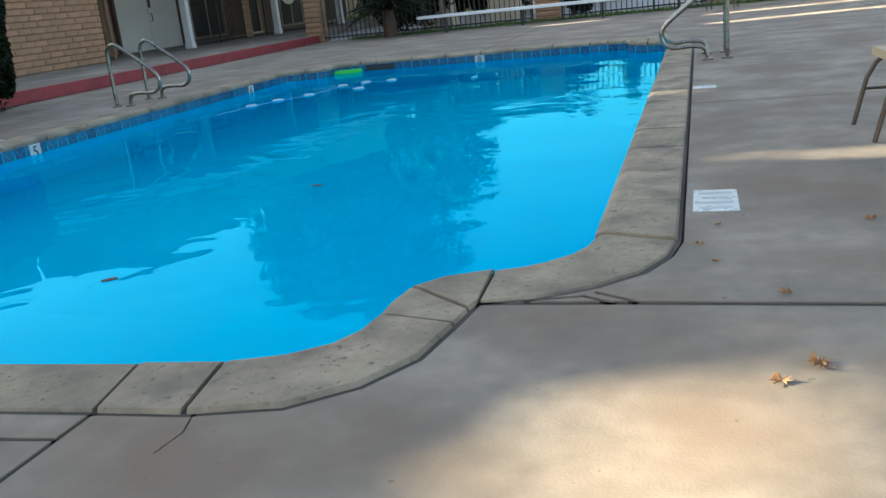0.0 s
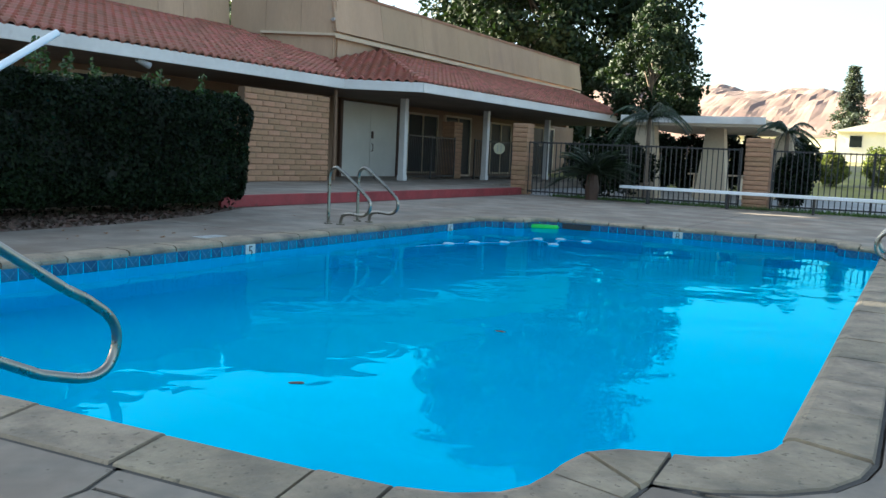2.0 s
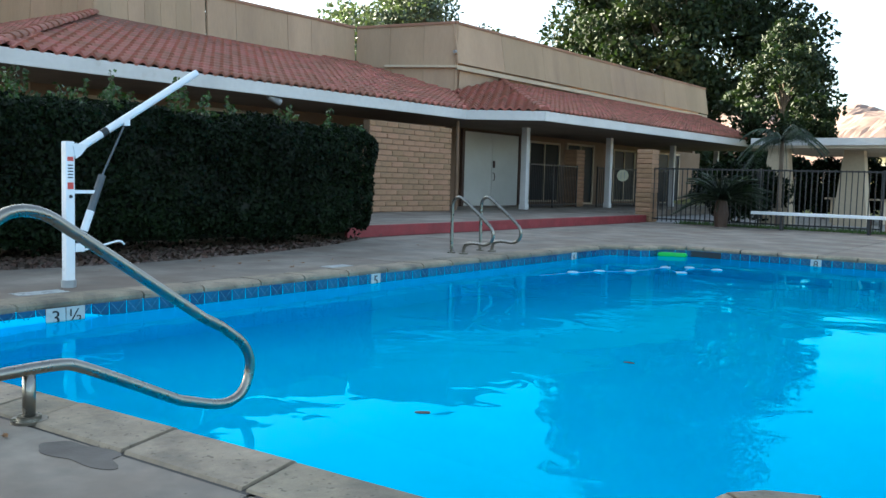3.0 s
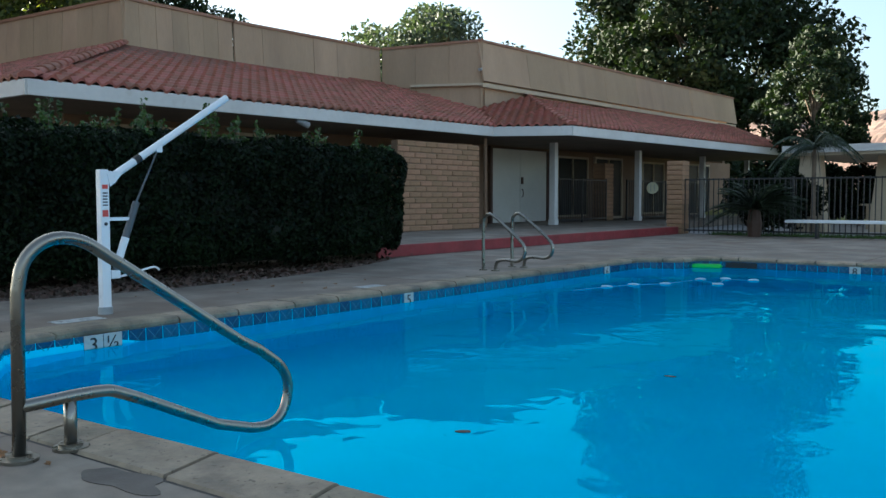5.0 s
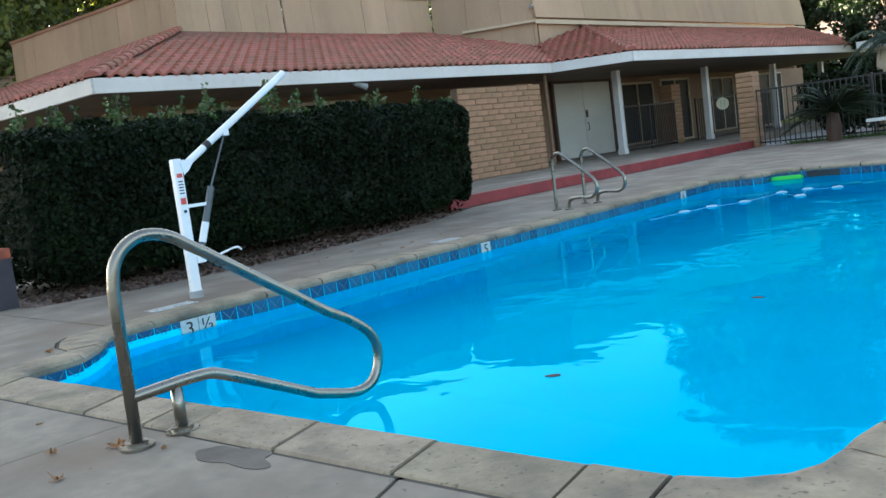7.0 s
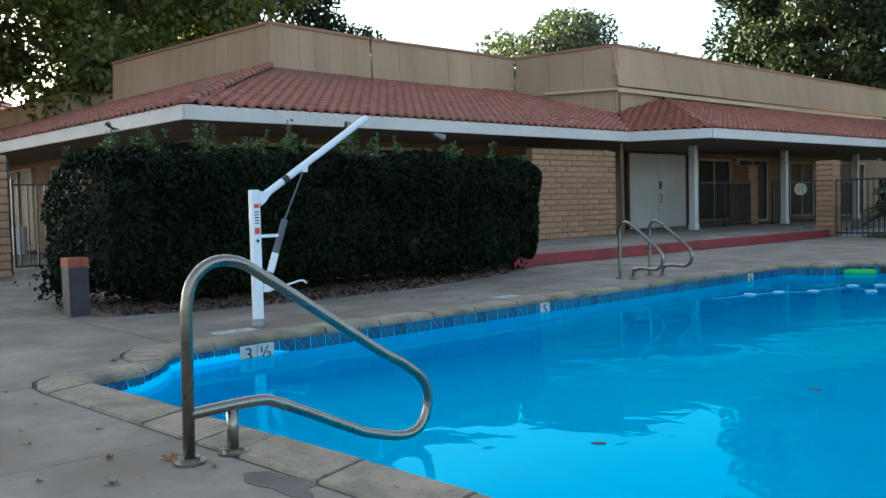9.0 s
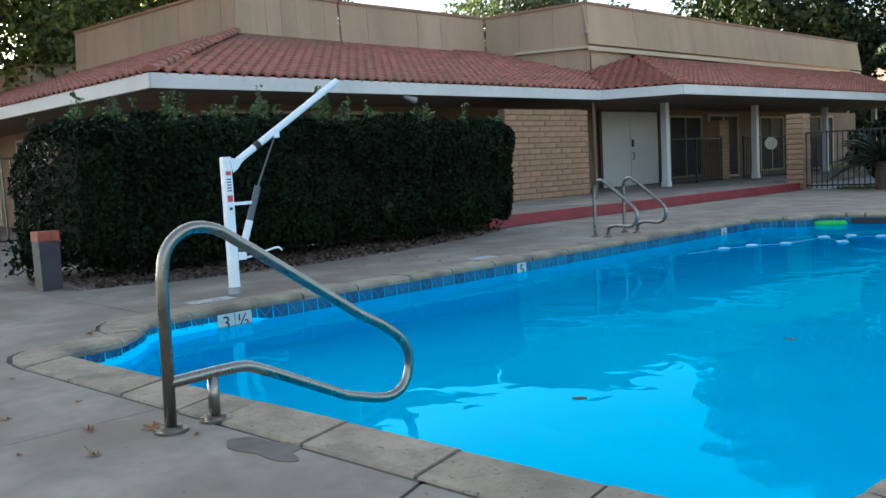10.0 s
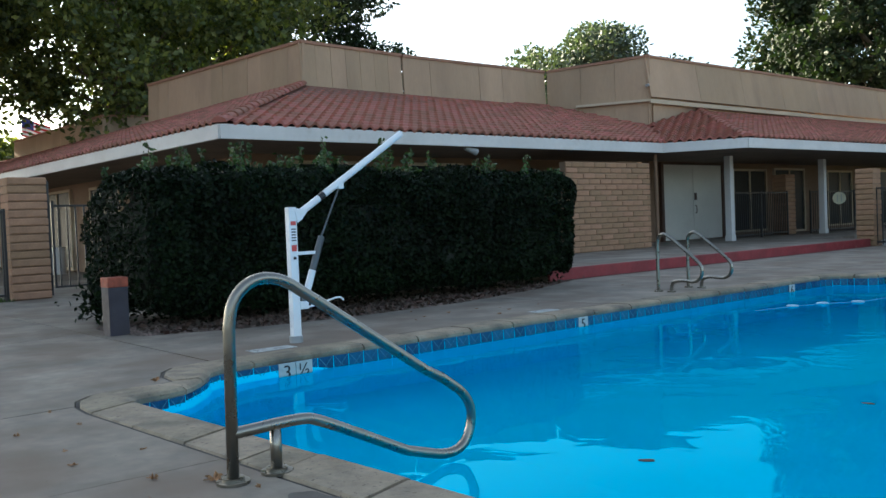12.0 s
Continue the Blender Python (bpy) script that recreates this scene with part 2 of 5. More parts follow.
def box(bm, lo, hi, bevel=0.0):
    made = bmesh.ops.create_cube(bm, size=1.0, matrix=Matrix.Translation([(a + b) / 2 for a, b in zip(lo, hi)]) @ Matrix.Diagonal((*[max(1e-4, b - a) for a, b in zip(lo, hi)], 1)))
    if bevel:
        edges = {e for v in made["verts"] for e in v.link_edges}
        bmesh.ops.bevel(bm, geom=list(edges), offset=bevel, segments=2, affect="EDGES", profile=0.6)
    return bm


def boxes(*items, bevel=0.0):
    bm = bmesh.new()
    for lo, hi in items:
        box(bm, lo, hi, bevel)
    return bm


def smoothed(points, rounds=2, closed=False):
    """Corner-cut a line of points."""
    pts = [Vector(p) for p in points]
    for _ in range(rounds):
        out = [] if closed else [pts[0]]
        for a, b in zip(pts, pts[1:] + pts[:1] if closed else pts[1:]):
            out += [a.lerp(b, 0.25), a.lerp(b, 0.75)]
        pts = out if closed else out + [pts[-1]]
    return pts


def tube(bm, points, radius, sides=10, ends=True):
    """A round tube along points; radius may be one number or one for each point."""
    pts = [Vector(p) for p in points]
    radii = radius if isinstance(radius, (list, tuple)) else [radius] * len(pts)
    rings, side = [], None
    for i, p in enumerate(pts):
        d = (pts[min(i + 1, len(pts) - 1)] - pts[max(i - 1, 0)]).normalized()
        if side is None:
            side = d.cross(Vector((0, 0, 1)) if abs(d.z) < 0.9 else Vector((1, 0, 0))).normalized()
        side = (side - d * side.dot(d)).normalized()
        up = d.cross(side)
        rings.append([bm.verts.new(p + radii[i] * (math.cos(a) * side + math.sin(a) * up)) for a in (2 * math.pi * k / sides for k in range(sides))])
    for a, b in zip(rings, rings[1:]):
        for k in range(sides):
            bm.faces.new((a[k], a[(k + 1) % sides], b[(k + 1) % sides], b[k]))
    if ends:
        bm.faces.new(rings[0][::-1])
        bm.faces.new(rings[-1])
    return bm


def prism(bm, poly, z0, z1):
    """A flat outline in x, y pulled up from z0 to z1."""
    low = [bm.verts.new((x, y, z0)) for x, y in poly]
    high = [bm.verts.new((x, y, z1)) for x, y in poly]
    n = len(poly)
    bm.faces.new(low[::-1])
    bm.faces.new(high)
    for i in range(n):
        bm.faces.new((low[i], low[(i + 1) % n], high[(i + 1) % n], high[i]))
    return bm


def slab_of(bm, corners, thick):
    """A plate over 3D corners, thickened downwards."""
    top = [bm.verts.new(c) for c in corners]
    low = [bm.verts.new(Vector(c) - Vector((0, 0, thick))) for c in corners]
    n = len(corners)
    bm.faces.new(top)
    bm.faces.new(low[::-1])
    for i in range(n):
        bm.faces.new((top[i], low[i], low[(i + 1) % n], top[(i + 1) % n]))
    return bm


def disc(bm, c, r, z0, z1, n=28):
    return prism(bm, [(c[0] + r * math.cos(2 * math.pi * k / n), c[1] + r * math.sin(2 * math.pi * k / n)) for k in range(n)], z0, z1)


def inside(p, poly):
    x, y = p[0], p[1]
    hit = False
    for (x0, y0), (x1, y1) in zip(poly, poly[1:] + poly[:1]):
        if (y0 > y) != (y1 > y) and x < (x1 - x0) * (y - y0) / (y1 - y0) + x0:
            hit = not hit
    return hit


def inside_many(pts, poly):
    x, y = pts[:, 0], pts[:, 1]
    hit = np.zeros(len(pts), bool)
    for (x0, y0), (x1, y1) in zip(poly, poly[1:] + poly[:1]):
        hit ^= ((y0 > y) != (y1 > y)) & (x < (x1 - x0) * (y - y0) / ((y1 - y0) or 1e-9) + x0)
    return hit


def text_mesh(words, size, depth=0.002):
    c = bpy.data.curves.new("writing", "FONT")
    c.body, c.size, c.extrude, c.align_x, c.align_y = words, size, depth, "CENTER", "CENTER"
    ob = new("writing", c)
    me = bpy.data.meshes.new_from_object(ob.evaluated_get(bpy.context.evaluated_depsgraph_get()))
    bpy.data.objects.remove(ob)
    return me


# ---- pool ----
WATER = -0.15
CX, CY = -3.06, 8.22
# Corners of the coping: inner edge, outer edge, and which of their points carry a joint.
IN_RIGHT = [(-0.15, 3.95), (-0.15, 3.68), (-0.17, 3.56), (-0.22, 3.45), (-0.3, 3.36), (-0.38, 3.305), (-0.46, 3.275), (-0.63, 3.2), (-0.725, 3.09), (-0.745, 2.95), (-0.745, 2.82), (-0.76, 2.7), (-0.81, 2.6), (-0.92, 2.515), (-1.08, 2.463), (-1.35, 2.445)]
OUT_RIGHT = [(0.15, 3.95), (0.15, 3.57), (0.12, 3.4), (0.04, 3.22), (-0.1, 3.08), (-0.27, 2.98), (-0.45, 2.94), (-0.455, 2.905), (-0.46, 2.87), (-0.466, 2.82), (-0.476, 2.75), (-0.515, 2.51), (-0.62, 2.33), (-0.78, 2.2), (-1.03, 2.145), (-1.29, 2.135)]
IN_LEFT = [(-4.57, 2.29), (-5.1, 2.27), (-5.2, 2.275), (-5.26, 2.32), (-5.28, 2.42), (-5.29, 2.55), (-5.33, 2.68), (-5.42, 2.78), (-5.53, 2.89), (-5.66, 3.0), (-5.8, 3.08), (-5.88, 3.2), (-5.92, 3.5), (-5.95, 3.95)]
OUT_LEFT = [(-4.43, 1.98), (-4.97, 1.95), (-5.2, 1.965), (-5.4, 2.03), (-5.53, 2.15), (-5.59, 2.3), (-5.59, 2.45), (-5.56, 2.62), (-5.6, 2.73), (-5.84, 2.755), (-6.02, 2.84), (-6.15, 2.96), (-6.2, 3.2), (-6.25, 3.95)]
MARKS = {1, 6, 8, 10, 14, 15}


def flipped(line, x, y, back):
    out = [(2 * CX - a if x else a, 2 * CY - b if y else b) for a, b in line]
    return out[::-1] if back else out


CORNERS = [(IN_RIGHT, OUT_RIGHT, MARKS), (IN_LEFT, OUT_LEFT, {0, 1, 6, 8, 12}), (flipped(IN_RIGHT, 1, 1, 0), flipped(OUT_RIGHT, 1, 1, 0), MARKS), (flipped(IN_RIGHT, 0, 1, 1), flipped(OUT_RIGHT, 0, 1, 1), {15 - m for m in MARKS})]
INNER, OUTER = [p for c in CORNERS for p in c[0]], [p for c in CORNERS for p in c[1]]
NEAR_JOINTS = [(x + 1.35) / (1.35 - 4.57) for x in (-1.96, -2.57, -3.17, -3.46, -3.98)]


def along_rings():
    """Paired points of both edges with straight runs cut at coping joints; marks where joints fall."""
    pairs, joints = [], []
    for q, (ins, outs, marks) in enumerate(CORNERS):
        for i, pair in enumerate(zip(ins, outs)):
            pairs.append(pair)
            joints.append(i in marks)
        nxt = CORNERS[(q + 1) % 4]
        a, b = pairs[-1], (nxt[0][0], nxt[1][0])
        far = math.dist(a[0], b[0])
        steps = round(far / 0.6)
        cuts = [k / steps + random.uniform(-0.006, 0.006) for k in range(1, steps)]
        if q == 0:
            cuts = NEAR_JOINTS
        if q == 3:
            cuts = [1 - (0.21 + 0.6 * k) / far for k in range(int((far - 0.5) / 0.6), -1, -1)]
        for f in cuts:
            pairs.append(tuple(tuple(u + (v - u) * f for u, v in zip(s, e)) for s, e in zip(a, b)))
            joints.append(True)
    return pairs, joints


def build_pool():
    pool = empty("swimming_pool", (CX, CY, 0), "rectangular swimming pool with scalloped corners and blue plaster", "pool", kind="structure")
    inv = Matrix.Translation((-CX, -CY, 0))
    # shell: walls and a floor that falls from the shallow to the deep end
    bm = bmesh.new()
    depth = lambda y: -1.2 - 1.5 * max(0, min(1, (y - 5.5) / 6.0))  # noqa: E731
    top = [bm.verts.new((x, y, -0.05)) for x, y in INNER]
    low = [bm.verts.new((CX + (x - CX) * 0.97, CY + (y - CY) * 0.985, depth(y))) for x, y in INNER]
    k = len(INNER)
    for i in range(k):
        bm.faces.new((top[i], top[(i + 1) % k], low[(i + 1) % k], low[i]))
    res = bmesh.ops.triangle_fill(bm, use_beauty=True, edges=[e for e in bm.edges if e.verts[0] in set(low) and e.verts[1] in set(low)])
    bm.transform(inv)
    part("shell", bm, M_PLASTER, pool, "bright blue painted plaster")
    # water
    bm = bmesh.new()
    vs = [bm.verts.new((x, y, WATER)) for x, y in INNER]
    bmesh.ops.triangle_fill(bm, use_beauty=True, edges=[bm.edges.new((vs[i], vs[(i + 1) % k])) for i in range(k)])
    for f in bm.faces:
        f.normal_update()
        if f.normal.z < 0:
            f.normal_flip()
    me = bpy.data.meshes.new("water")
    bm.to_mesh(me)
    bm.free()
    me.materials.append(M_WATER)
    water = tagged(new("water", me), "still clear blue pool water with faint ripples", "water", kind="structure")
    water.visible_shadow = False
    # dark mortar bed under the coping
    bm = bmesh.new()
    wider = [(CX + (x - CX) * (1 + 0.013 / 3.2), CY + (y - CY) * (1 + 0.02 / 6.1)) for x, y in OUTER]
    inset = [tuple(u + (v - u) * 0.14 for u, v in zip(p, q)) for p, q in zip(INNER, OUTER)]
    a, b = ([bm.verts.new((x - CX, y - CY, -0.006)) for x, y in edge] for edge in (inset, wider))
    for i in range(k):
        bm.faces.new((a[i], a[(i + 1) % k], b[(i + 1) % k], b[i]))
    part("mortar_bed", bm, M_JOINT, pool)
    # coping stones
    pairs, joints = along_rings()
    cuts = [i for i, j in enumerate(joints) if j]
    for a, b in zip(cuts, cuts[1:] + [cuts[0] + len(pairs)]):
        run = [pairs[i % len(pairs)] for i in range(a, b + 1)]
        run = [(Vector(p), Vector(q)) for p, q in run]
        gap = 0.009
        for end, step in ((0, 1), (-1, -2)):
            d = (run[1 if end == 0 else -2][0] - run[end][0]).normalized() * gap
            e = (run[1 if end == 0 else -2][1] - run[end][1]).normalized() * gap
            run[end] = (run[end][0] + d, run[end][1] + e)
        lift = random.uniform(0.0, 0.008)
        bm = bmesh.new()
        rows = []
        for p, q in run:
            nose, w = (p - q).normalized(), (q - p)
            prof = [(q, -0.06), (q, -0.012), (q - w * 0.03, 0.002), (p + w * 0.12, 0.004), (p + w * 0.03, -0.004), (p + nose * 0.012, -0.022), (p + nose * 0.01, -0.045), (p, -0.06)]
            rows.append([bm.verts.new((v.x - CX, v.y - CY, z + lift)) for v, z in prof])
        for r, s in zip(rows, rows[1:]):
            for i in range(len(r)):
                bm.faces.new((r[i], r[(i + 1) % len(r)], s[(i + 1) % len(r)], s[i]))
        bm.faces.new(rows[0])
        bm.faces.new(rows[-1][::-1])
        part("coping_stone", bm, M_COPING, pool)
    # waterline tiles, one mesh shared by all
    bm = boxes(((-0.073, -0.004, -0.15), (0.073, 0.006, 0.0)), bevel=0.003)
    for sx in (-1, 1):
        q = [Vector((sx * u, -0.0052, v)) for u, v in ((-0.066, -0.143), (-0.058, -0.143), (0.066, -0.008), (0.058, -0.008))]
        bm.faces.new([bm.verts.new(p) for p in q]).material_index = 1
    tile = mesh_of(bm, "tile", M_TILE)
    tile.materials.append(M_MOTIF)
    far = boxes(((-0.073, -0.004, -0.15), (0.073, 0.006, 0.0)))
    count = 0
    rest = bmesh.new()
    pts = [Vector((*p, 0)) for p in INNER]
    for a, b in zip(pts, pts[1:] + pts[:1]):
        length = (b - a).length
        steps = max(1, round(length / 0.152))
        d = (b - a).normalized()
        for s in range(steps):
            c = a.lerp(b, (s + 0.5) / steps)
            turn = math.atan2(d.y, d.x)
            m = Matrix.Translation((c.x - CX, c.y - CY, -0.052)) @ Matrix.Rotation(turn, 4, "Z") @ Matrix.Diagonal((length / steps / 0.152, 1, 1, 1))
            if c.x < -3 or c.y > 9 and count < 300:
                ob = new("tile", tile)
                ob.parent, ob.matrix_basis = pool, m
                count += 1
            else:
                v0 = len(rest.verts)
                for lo, hi in (((-0.073, -0.004, -0.15), (0.073, 0.006, 0.0)),):
                    made = bmesh.ops.create_cube(rest, size=1, matrix=m @ Matrix.Translation((0, 0.001, -0.075)) @ Matrix.Diagonal((0.146, 0.01, 0.15, 1)))
    far.free()
    ob = part("tile_run", rest, M_TILE, pool)
    ob["kind"] = "stuff"
    # depth markers on the waterline
    for words, x, y, turn in (("3", -5.925, 3.80, 90), ("½", -5.93, 3.96, 90), ("5", -5.955, 7.43, 90), ("6", -5.955, 11.9, 90), ("8", -3.06, 13.983, 0)):
        plate = part("depth_marker", boxes(((-0.076, -0.004, -0.076), (0.076, 0.004, 0.076)), bevel=0.002), M_MARK, pool, "white depth marker tile with black figure")
        plate.matrix_basis = pose(x - CX, y - CY, -0.128, 0, 0, turn) 
        me = text_mesh(words, 0.15)
        me.materials.append(M_BLACK)
        fig = new("figure", me)
        fig.parent = plate
        fig.matrix_basis = pose(0, -0.006, 0, 90, 0, 0)
    return pool


build_pool()


# ---- ground, deck and bed ----
BED = [(-10.43, 3.95), (-9.6, 3.58), (-8.93, 3.52), (-8.4, 3.64), (-8.09, 4.44), (-7.92, 5.74), (-8.02, 7.54), (-8.5, 9.4), (-9.2, 11.05), (-9.35, 12.2), (-14.6, 12.2), (-14.6, 7.9), (-11.2, 5.2)]


def cdt_sheets(outline, holes, cuts):
    """Triangles of an outline less holes and thin cuts along lines, gathered into connected sheets of 2D triangles."""
    pts, faces = [], []

    def loop(poly):
        base = len(pts)
        pts.extend(Vector(p) for p in poly)
        faces.append(list(range(base, base + len(poly))))

    loop(outline)
    for h in holes:
        loop(h)
    strips = []
    for line, wide in cuts:
        for a, b in zip(line, line[1:]):
            a, b = Vector(a), Vector(b)
            d = (b - a).normalized()
            s = Vector((-d.y, d.x)) * wide / 2
            a, b = a - d * wide / 2, b + d * wide / 2
            strip = [tuple(a + s), tuple(a - s), tuple(b - s), tuple(b + s)]
            strips.append(strip)
            loop(strip)
    verts, _, tris, _, _, _ = delaunay_2d_cdt(pts, [], faces, 0, 1e-5)
    keep = []
    for t in tris:
        c = sum((verts[i] for i in t), Vector((0, 0))) / 3
        if inside(c, outline) and not any(inside(c, h) for h in holes) and not any(inside(c, s) for s in strips):
            keep.append(tuple(t))
    owner = {}
    root = list(range(len(keep)))

    def find(i):
        while root[i] != i:
            root[i] = root[root[i]]
            i = root[i]
        return i

    for i, t in enumerate(keep):
        for a, b in zip(t, t[1:] + t[:1]):
            e = (min(a, b), max(a, b))
            if e in owner:
                root[find(i)] = find(owner[e])
            owner[e] = i
    groups = {}
    for i, t in enumerate(keep):
        groups.setdefault(find(i), []).append(t)
    return verts, list(groups.values())


def build_deck():
    deck = empty("pavement", (0, 0, 0), "worn tan concrete pool deck cast in slabs with dark joints", "pavement", kind="structure")
    GAP = [(CX + (x - CX) * (1 + 0.024 / 3.2), CY + (y - CY) * (1 + 0.024 / 6.1)) for x, y in OUTER]
    right, left, near, far = 0.15, 2 * CX - 0.15, 2.135, 2 * CY - 2.135
    cuts = [
        [(-0.45, 2.925), (0.0, 2.93), (3.5, 2.87), (17, 2.8)],
        [(-1.285, 2.13), (-1.29, 1.5), (-1.28, -7.9)], [(-1.85, 2.13), (-1.775, 1.93), (-1.77, 1.2), (-1.78, -7.9)], [(-1.76, 1.95), (-1.29, 1.985)],
        [(-5.26, 2.05), (-5.23, 1.0), (-5.2, -7.9)], [(-6.27, 3.3), (-9.28, 3.35), (-12.5, 3.4)], [(-9.3, 3.5), (-9.05, 2.45), (-8.2, -7.9)],
        [(-5.2, -1.0), (3.0, -1.0), (17, -1.0)], [(3.0, 22.4), (3.0, 2.9), (3.0, -7.9)], [(right, 7.0), (17, 7.0)], [(right, 10.8), (17, 10.8)], [(-0.45, 13.5), (17, 14.4)],
        [(left, 8.2), (-8.1, 8.2)], [(left, 12.0), (-9.3, 12.0)], [(-3.06, far), (-3.06, 22.4)], [(-5.67, 13.52), (-9.3, 16.0)], [(-6.5, 14.1), (-6.5, 22.4)],
    ]
    cuts = [(line, 0.034 if k == 0 else 0.018) for k, line in enumerate(cuts)]
    cuts += [([(-1.0, 2.15), (-0.97, 2.05), (-0.985, 1.95)], 0.005), ([(-3.45, 2.12), (-3.47, 0.9), (-3.5, -7.9)], 0.006), ([(-0.08, 3.02), (0.05, 2.94)], 0.02), ([(-0.3, 2.95), (-0.12, 2.99), (-0.02, 2.93)], 0.02)]
    outline = [(-21.0, -8.0), (17, -8.0), (17, 22.45), (-21.0, 22.45)]
    verts, sheets = cdt_sheets(outline, [GAP, BED, LAWN], cuts)
    # dark dirt filling the joints almost flush
    bm = bmesh.new()
    for line, wide in cuts:
        for a, b in zip(line, line[1:]):
            a, b = Vector((*a, -0.006)), Vector((*b, -0.006))
            s = (b - a).normalized().cross(Vector((0, 0, 1))) * (wide * 0.5 + 0.004)
            bm.faces.new([bm.verts.new(v) for v in (a + s, b + s, b - s, a - s)])
    part("joint_filler", bm, M_JOINT, deck)["kind"] = "stuff"
    for tris in sorted(sheets, key=len):
        bm = bmesh.new()
        made = {}
        for t in tris:
            for i in t:
                if i not in made:
                    made[i] = bm.verts.new((*verts[i], 0.0))
            try:
                bm.faces.new([made[i] for i in t])
            except ValueError:
                pass
        for f in bm.faces:
            f.normal_update()
            if f.normal.z < 0:
                f.normal_flip()
        rim = [e for e in bm.edges if len(e.link_faces) == 1]
        out = bmesh.ops.extrude_edge_only(bm, edges=rim)["geom"]
        for v in out:
            if isinstance(v, bmesh.types.BMVert):
                v.co.z -= 0.05
        part("slab", bm, M_CONCRETE, deck)


def build_ground():
    verts, sheets = cdt_sheets([(-700, -300), (700, -300), (700, 900), (-700, 900)], [[(CX + (x - CX) * 0.995, CY + (y - CY) * 0.997) for x, y in OUTER]], [])
    bm = bmesh.new()
    made = {}
    for t in sheets[0]:
        for i in t:
            if i not in made:
                made[i] = bm.verts.new((*verts[i], -0.035))
        f = bm.faces.new([made[i] for i in t])
        f.normal_update()
        if f.normal.z < 0:
            f.normal_flip()
    single("ground", bm, M_SOIL, "dry brown bare earth reaching to the hills", "ground", kind="structure")
    bm = bmesh.new()
    prism(bm, [(-60, 23.2), (40, 23.2), (40, 34), (-60, 34)], -0.034, -0.02)
    single("road", bm, M_DRIVE, "pale concrete driveway behind the pool fence", "driveway", kind="structure")


M_DRIVE = mat("driveway concrete", (0.34, 0.33, 0.31), 0.85, var=0.2, big=0.5, small=6, bump=0.2)
LAWN = [(-20.9, -7.9), (-15.3, -7.9), (-15.3, 4.3), (-20.9, 4.3)]


def leaf_mesh(name, spots, size, material, flat=0.0, stretch=1.7, facing=None, keep=None):
    """Many small kite-shaped leaves as one mesh."""
    n = len(spots)
    rng = np.random
    d = rng.normal(size=(n, 3))
    if facing is not None:
        d = d * 0.75 + facing
    d[:, 2] += flat * np.sign(d[:, 2] + 1e-6)
    d /= np.linalg.norm(d, axis=1, keepdims=True)
    r = rng.normal(size=(n, 3))
    u = np.cross(d, r)
    u /= np.linalg.norm(u, axis=1, keepdims=True)
    w = np.cross(d, u)
    s = (size * rng.uniform(0.6, 1.35, n))[:, None]
    v = np.stack([spots - u * s * stretch / 2, spots + w * s * 0.5 + d * s * 0.08, spots + u * s * stretch / 2, spots - w * s * 0.5 + d * s * 0.08], 1)
    if keep is not None:
        v = v[keep(v)]
        n = len(v)
    v = v.reshape(-1, 3)
    me = bpy.data.meshes.new(name)
    me.from_pydata(v.tolist(), [], np.arange(4 * n).reshape(-1, 4).tolist())
    me.materials.append(material)
    return me


def build_bed():
    bm = bmesh.new()
    prism(bm, BED, -0.05, -0.012)
    bed = single("planting_bed", bm, M_SOIL, "bare soil planting bed beneath the hedge with gravel and litter", "planting bed", kind="structure")
    pts = []
    while len(pts) < 5200:
        p = (random.uniform(-10.4, -7.9), random.uniform(3.5, 12.1))
        if inside(p, BED) and p[0] > -9.9:
            pts.append((*p, -0.008))
    stones = np.array(pts)
    n = len(stones)
    base = np.array([(1, 0, 0), (0, 1, 0), (-1, 0, 0), (0, -1, 0), (0, 0, 1), (0.6, 0.6, 0.6), (-0.6, 0.5, 0.55)])
    faces = [(0, 5, 4), (5, 1, 4), (1, 6, 4), (6, 2, 4), (2, 3, 4), (3, 0, 4), (0, 1, 5), (1, 2, 6)]
    s = np.random.uniform(0.012, 0.034, n)[:, None, None]
    jitter = np.random.uniform(0.6, 1.3, (n, 7, 3))
    v = (stones[:, None] + base[None] * jitter * s * (1, 1, 0.7)).reshape(-1, 3)
    f = (np.array(faces)[None] + (np.arange(n) * 7)[:, None, None]).reshape(-1, 3)
    me = bpy.data.meshes.new("gravel")
    me.from_pydata(v.tolist(), [], f.tolist())
    me.materials.append(M_GRAVEL)
    tagged(new("gravel", me), "reddish brown gravel scattered on the bed", "gravel", kind="stuff")
    spots = []
    while len(spots) < 1300:
        p = (random.gauss(-8.35, 0.35), random.uniform(3.8, 11.6))
        if inside(p, BED):
            spots.append((*p, random.uniform(0.0, 0.04)))
    tagged(new("leaf_litter", leaf_mesh("leaf_litter", np.array(spots), 0.05, M_LITTER, flat=1.0)), "dry brown leaf litter along the hedge foot", "leaf litter", kind="stuff")


# ---- walls of slump block ----
def block_mesh(length, height, depth):
    bm = boxes(((-length / 2 + 0.005, -depth / 2, 0.006), (length / 2 - 0.005, depth / 2, height - 0.006)))
    bmesh.ops.bevel(bm, geom=[e for e in bm.edges if abs(e.verts[0].co.x - e.verts[1].co.x) > 0.01], offset=0.018, segments=1, affect="EDGES")
    return mesh_of(bm, "block", M_BRICK)


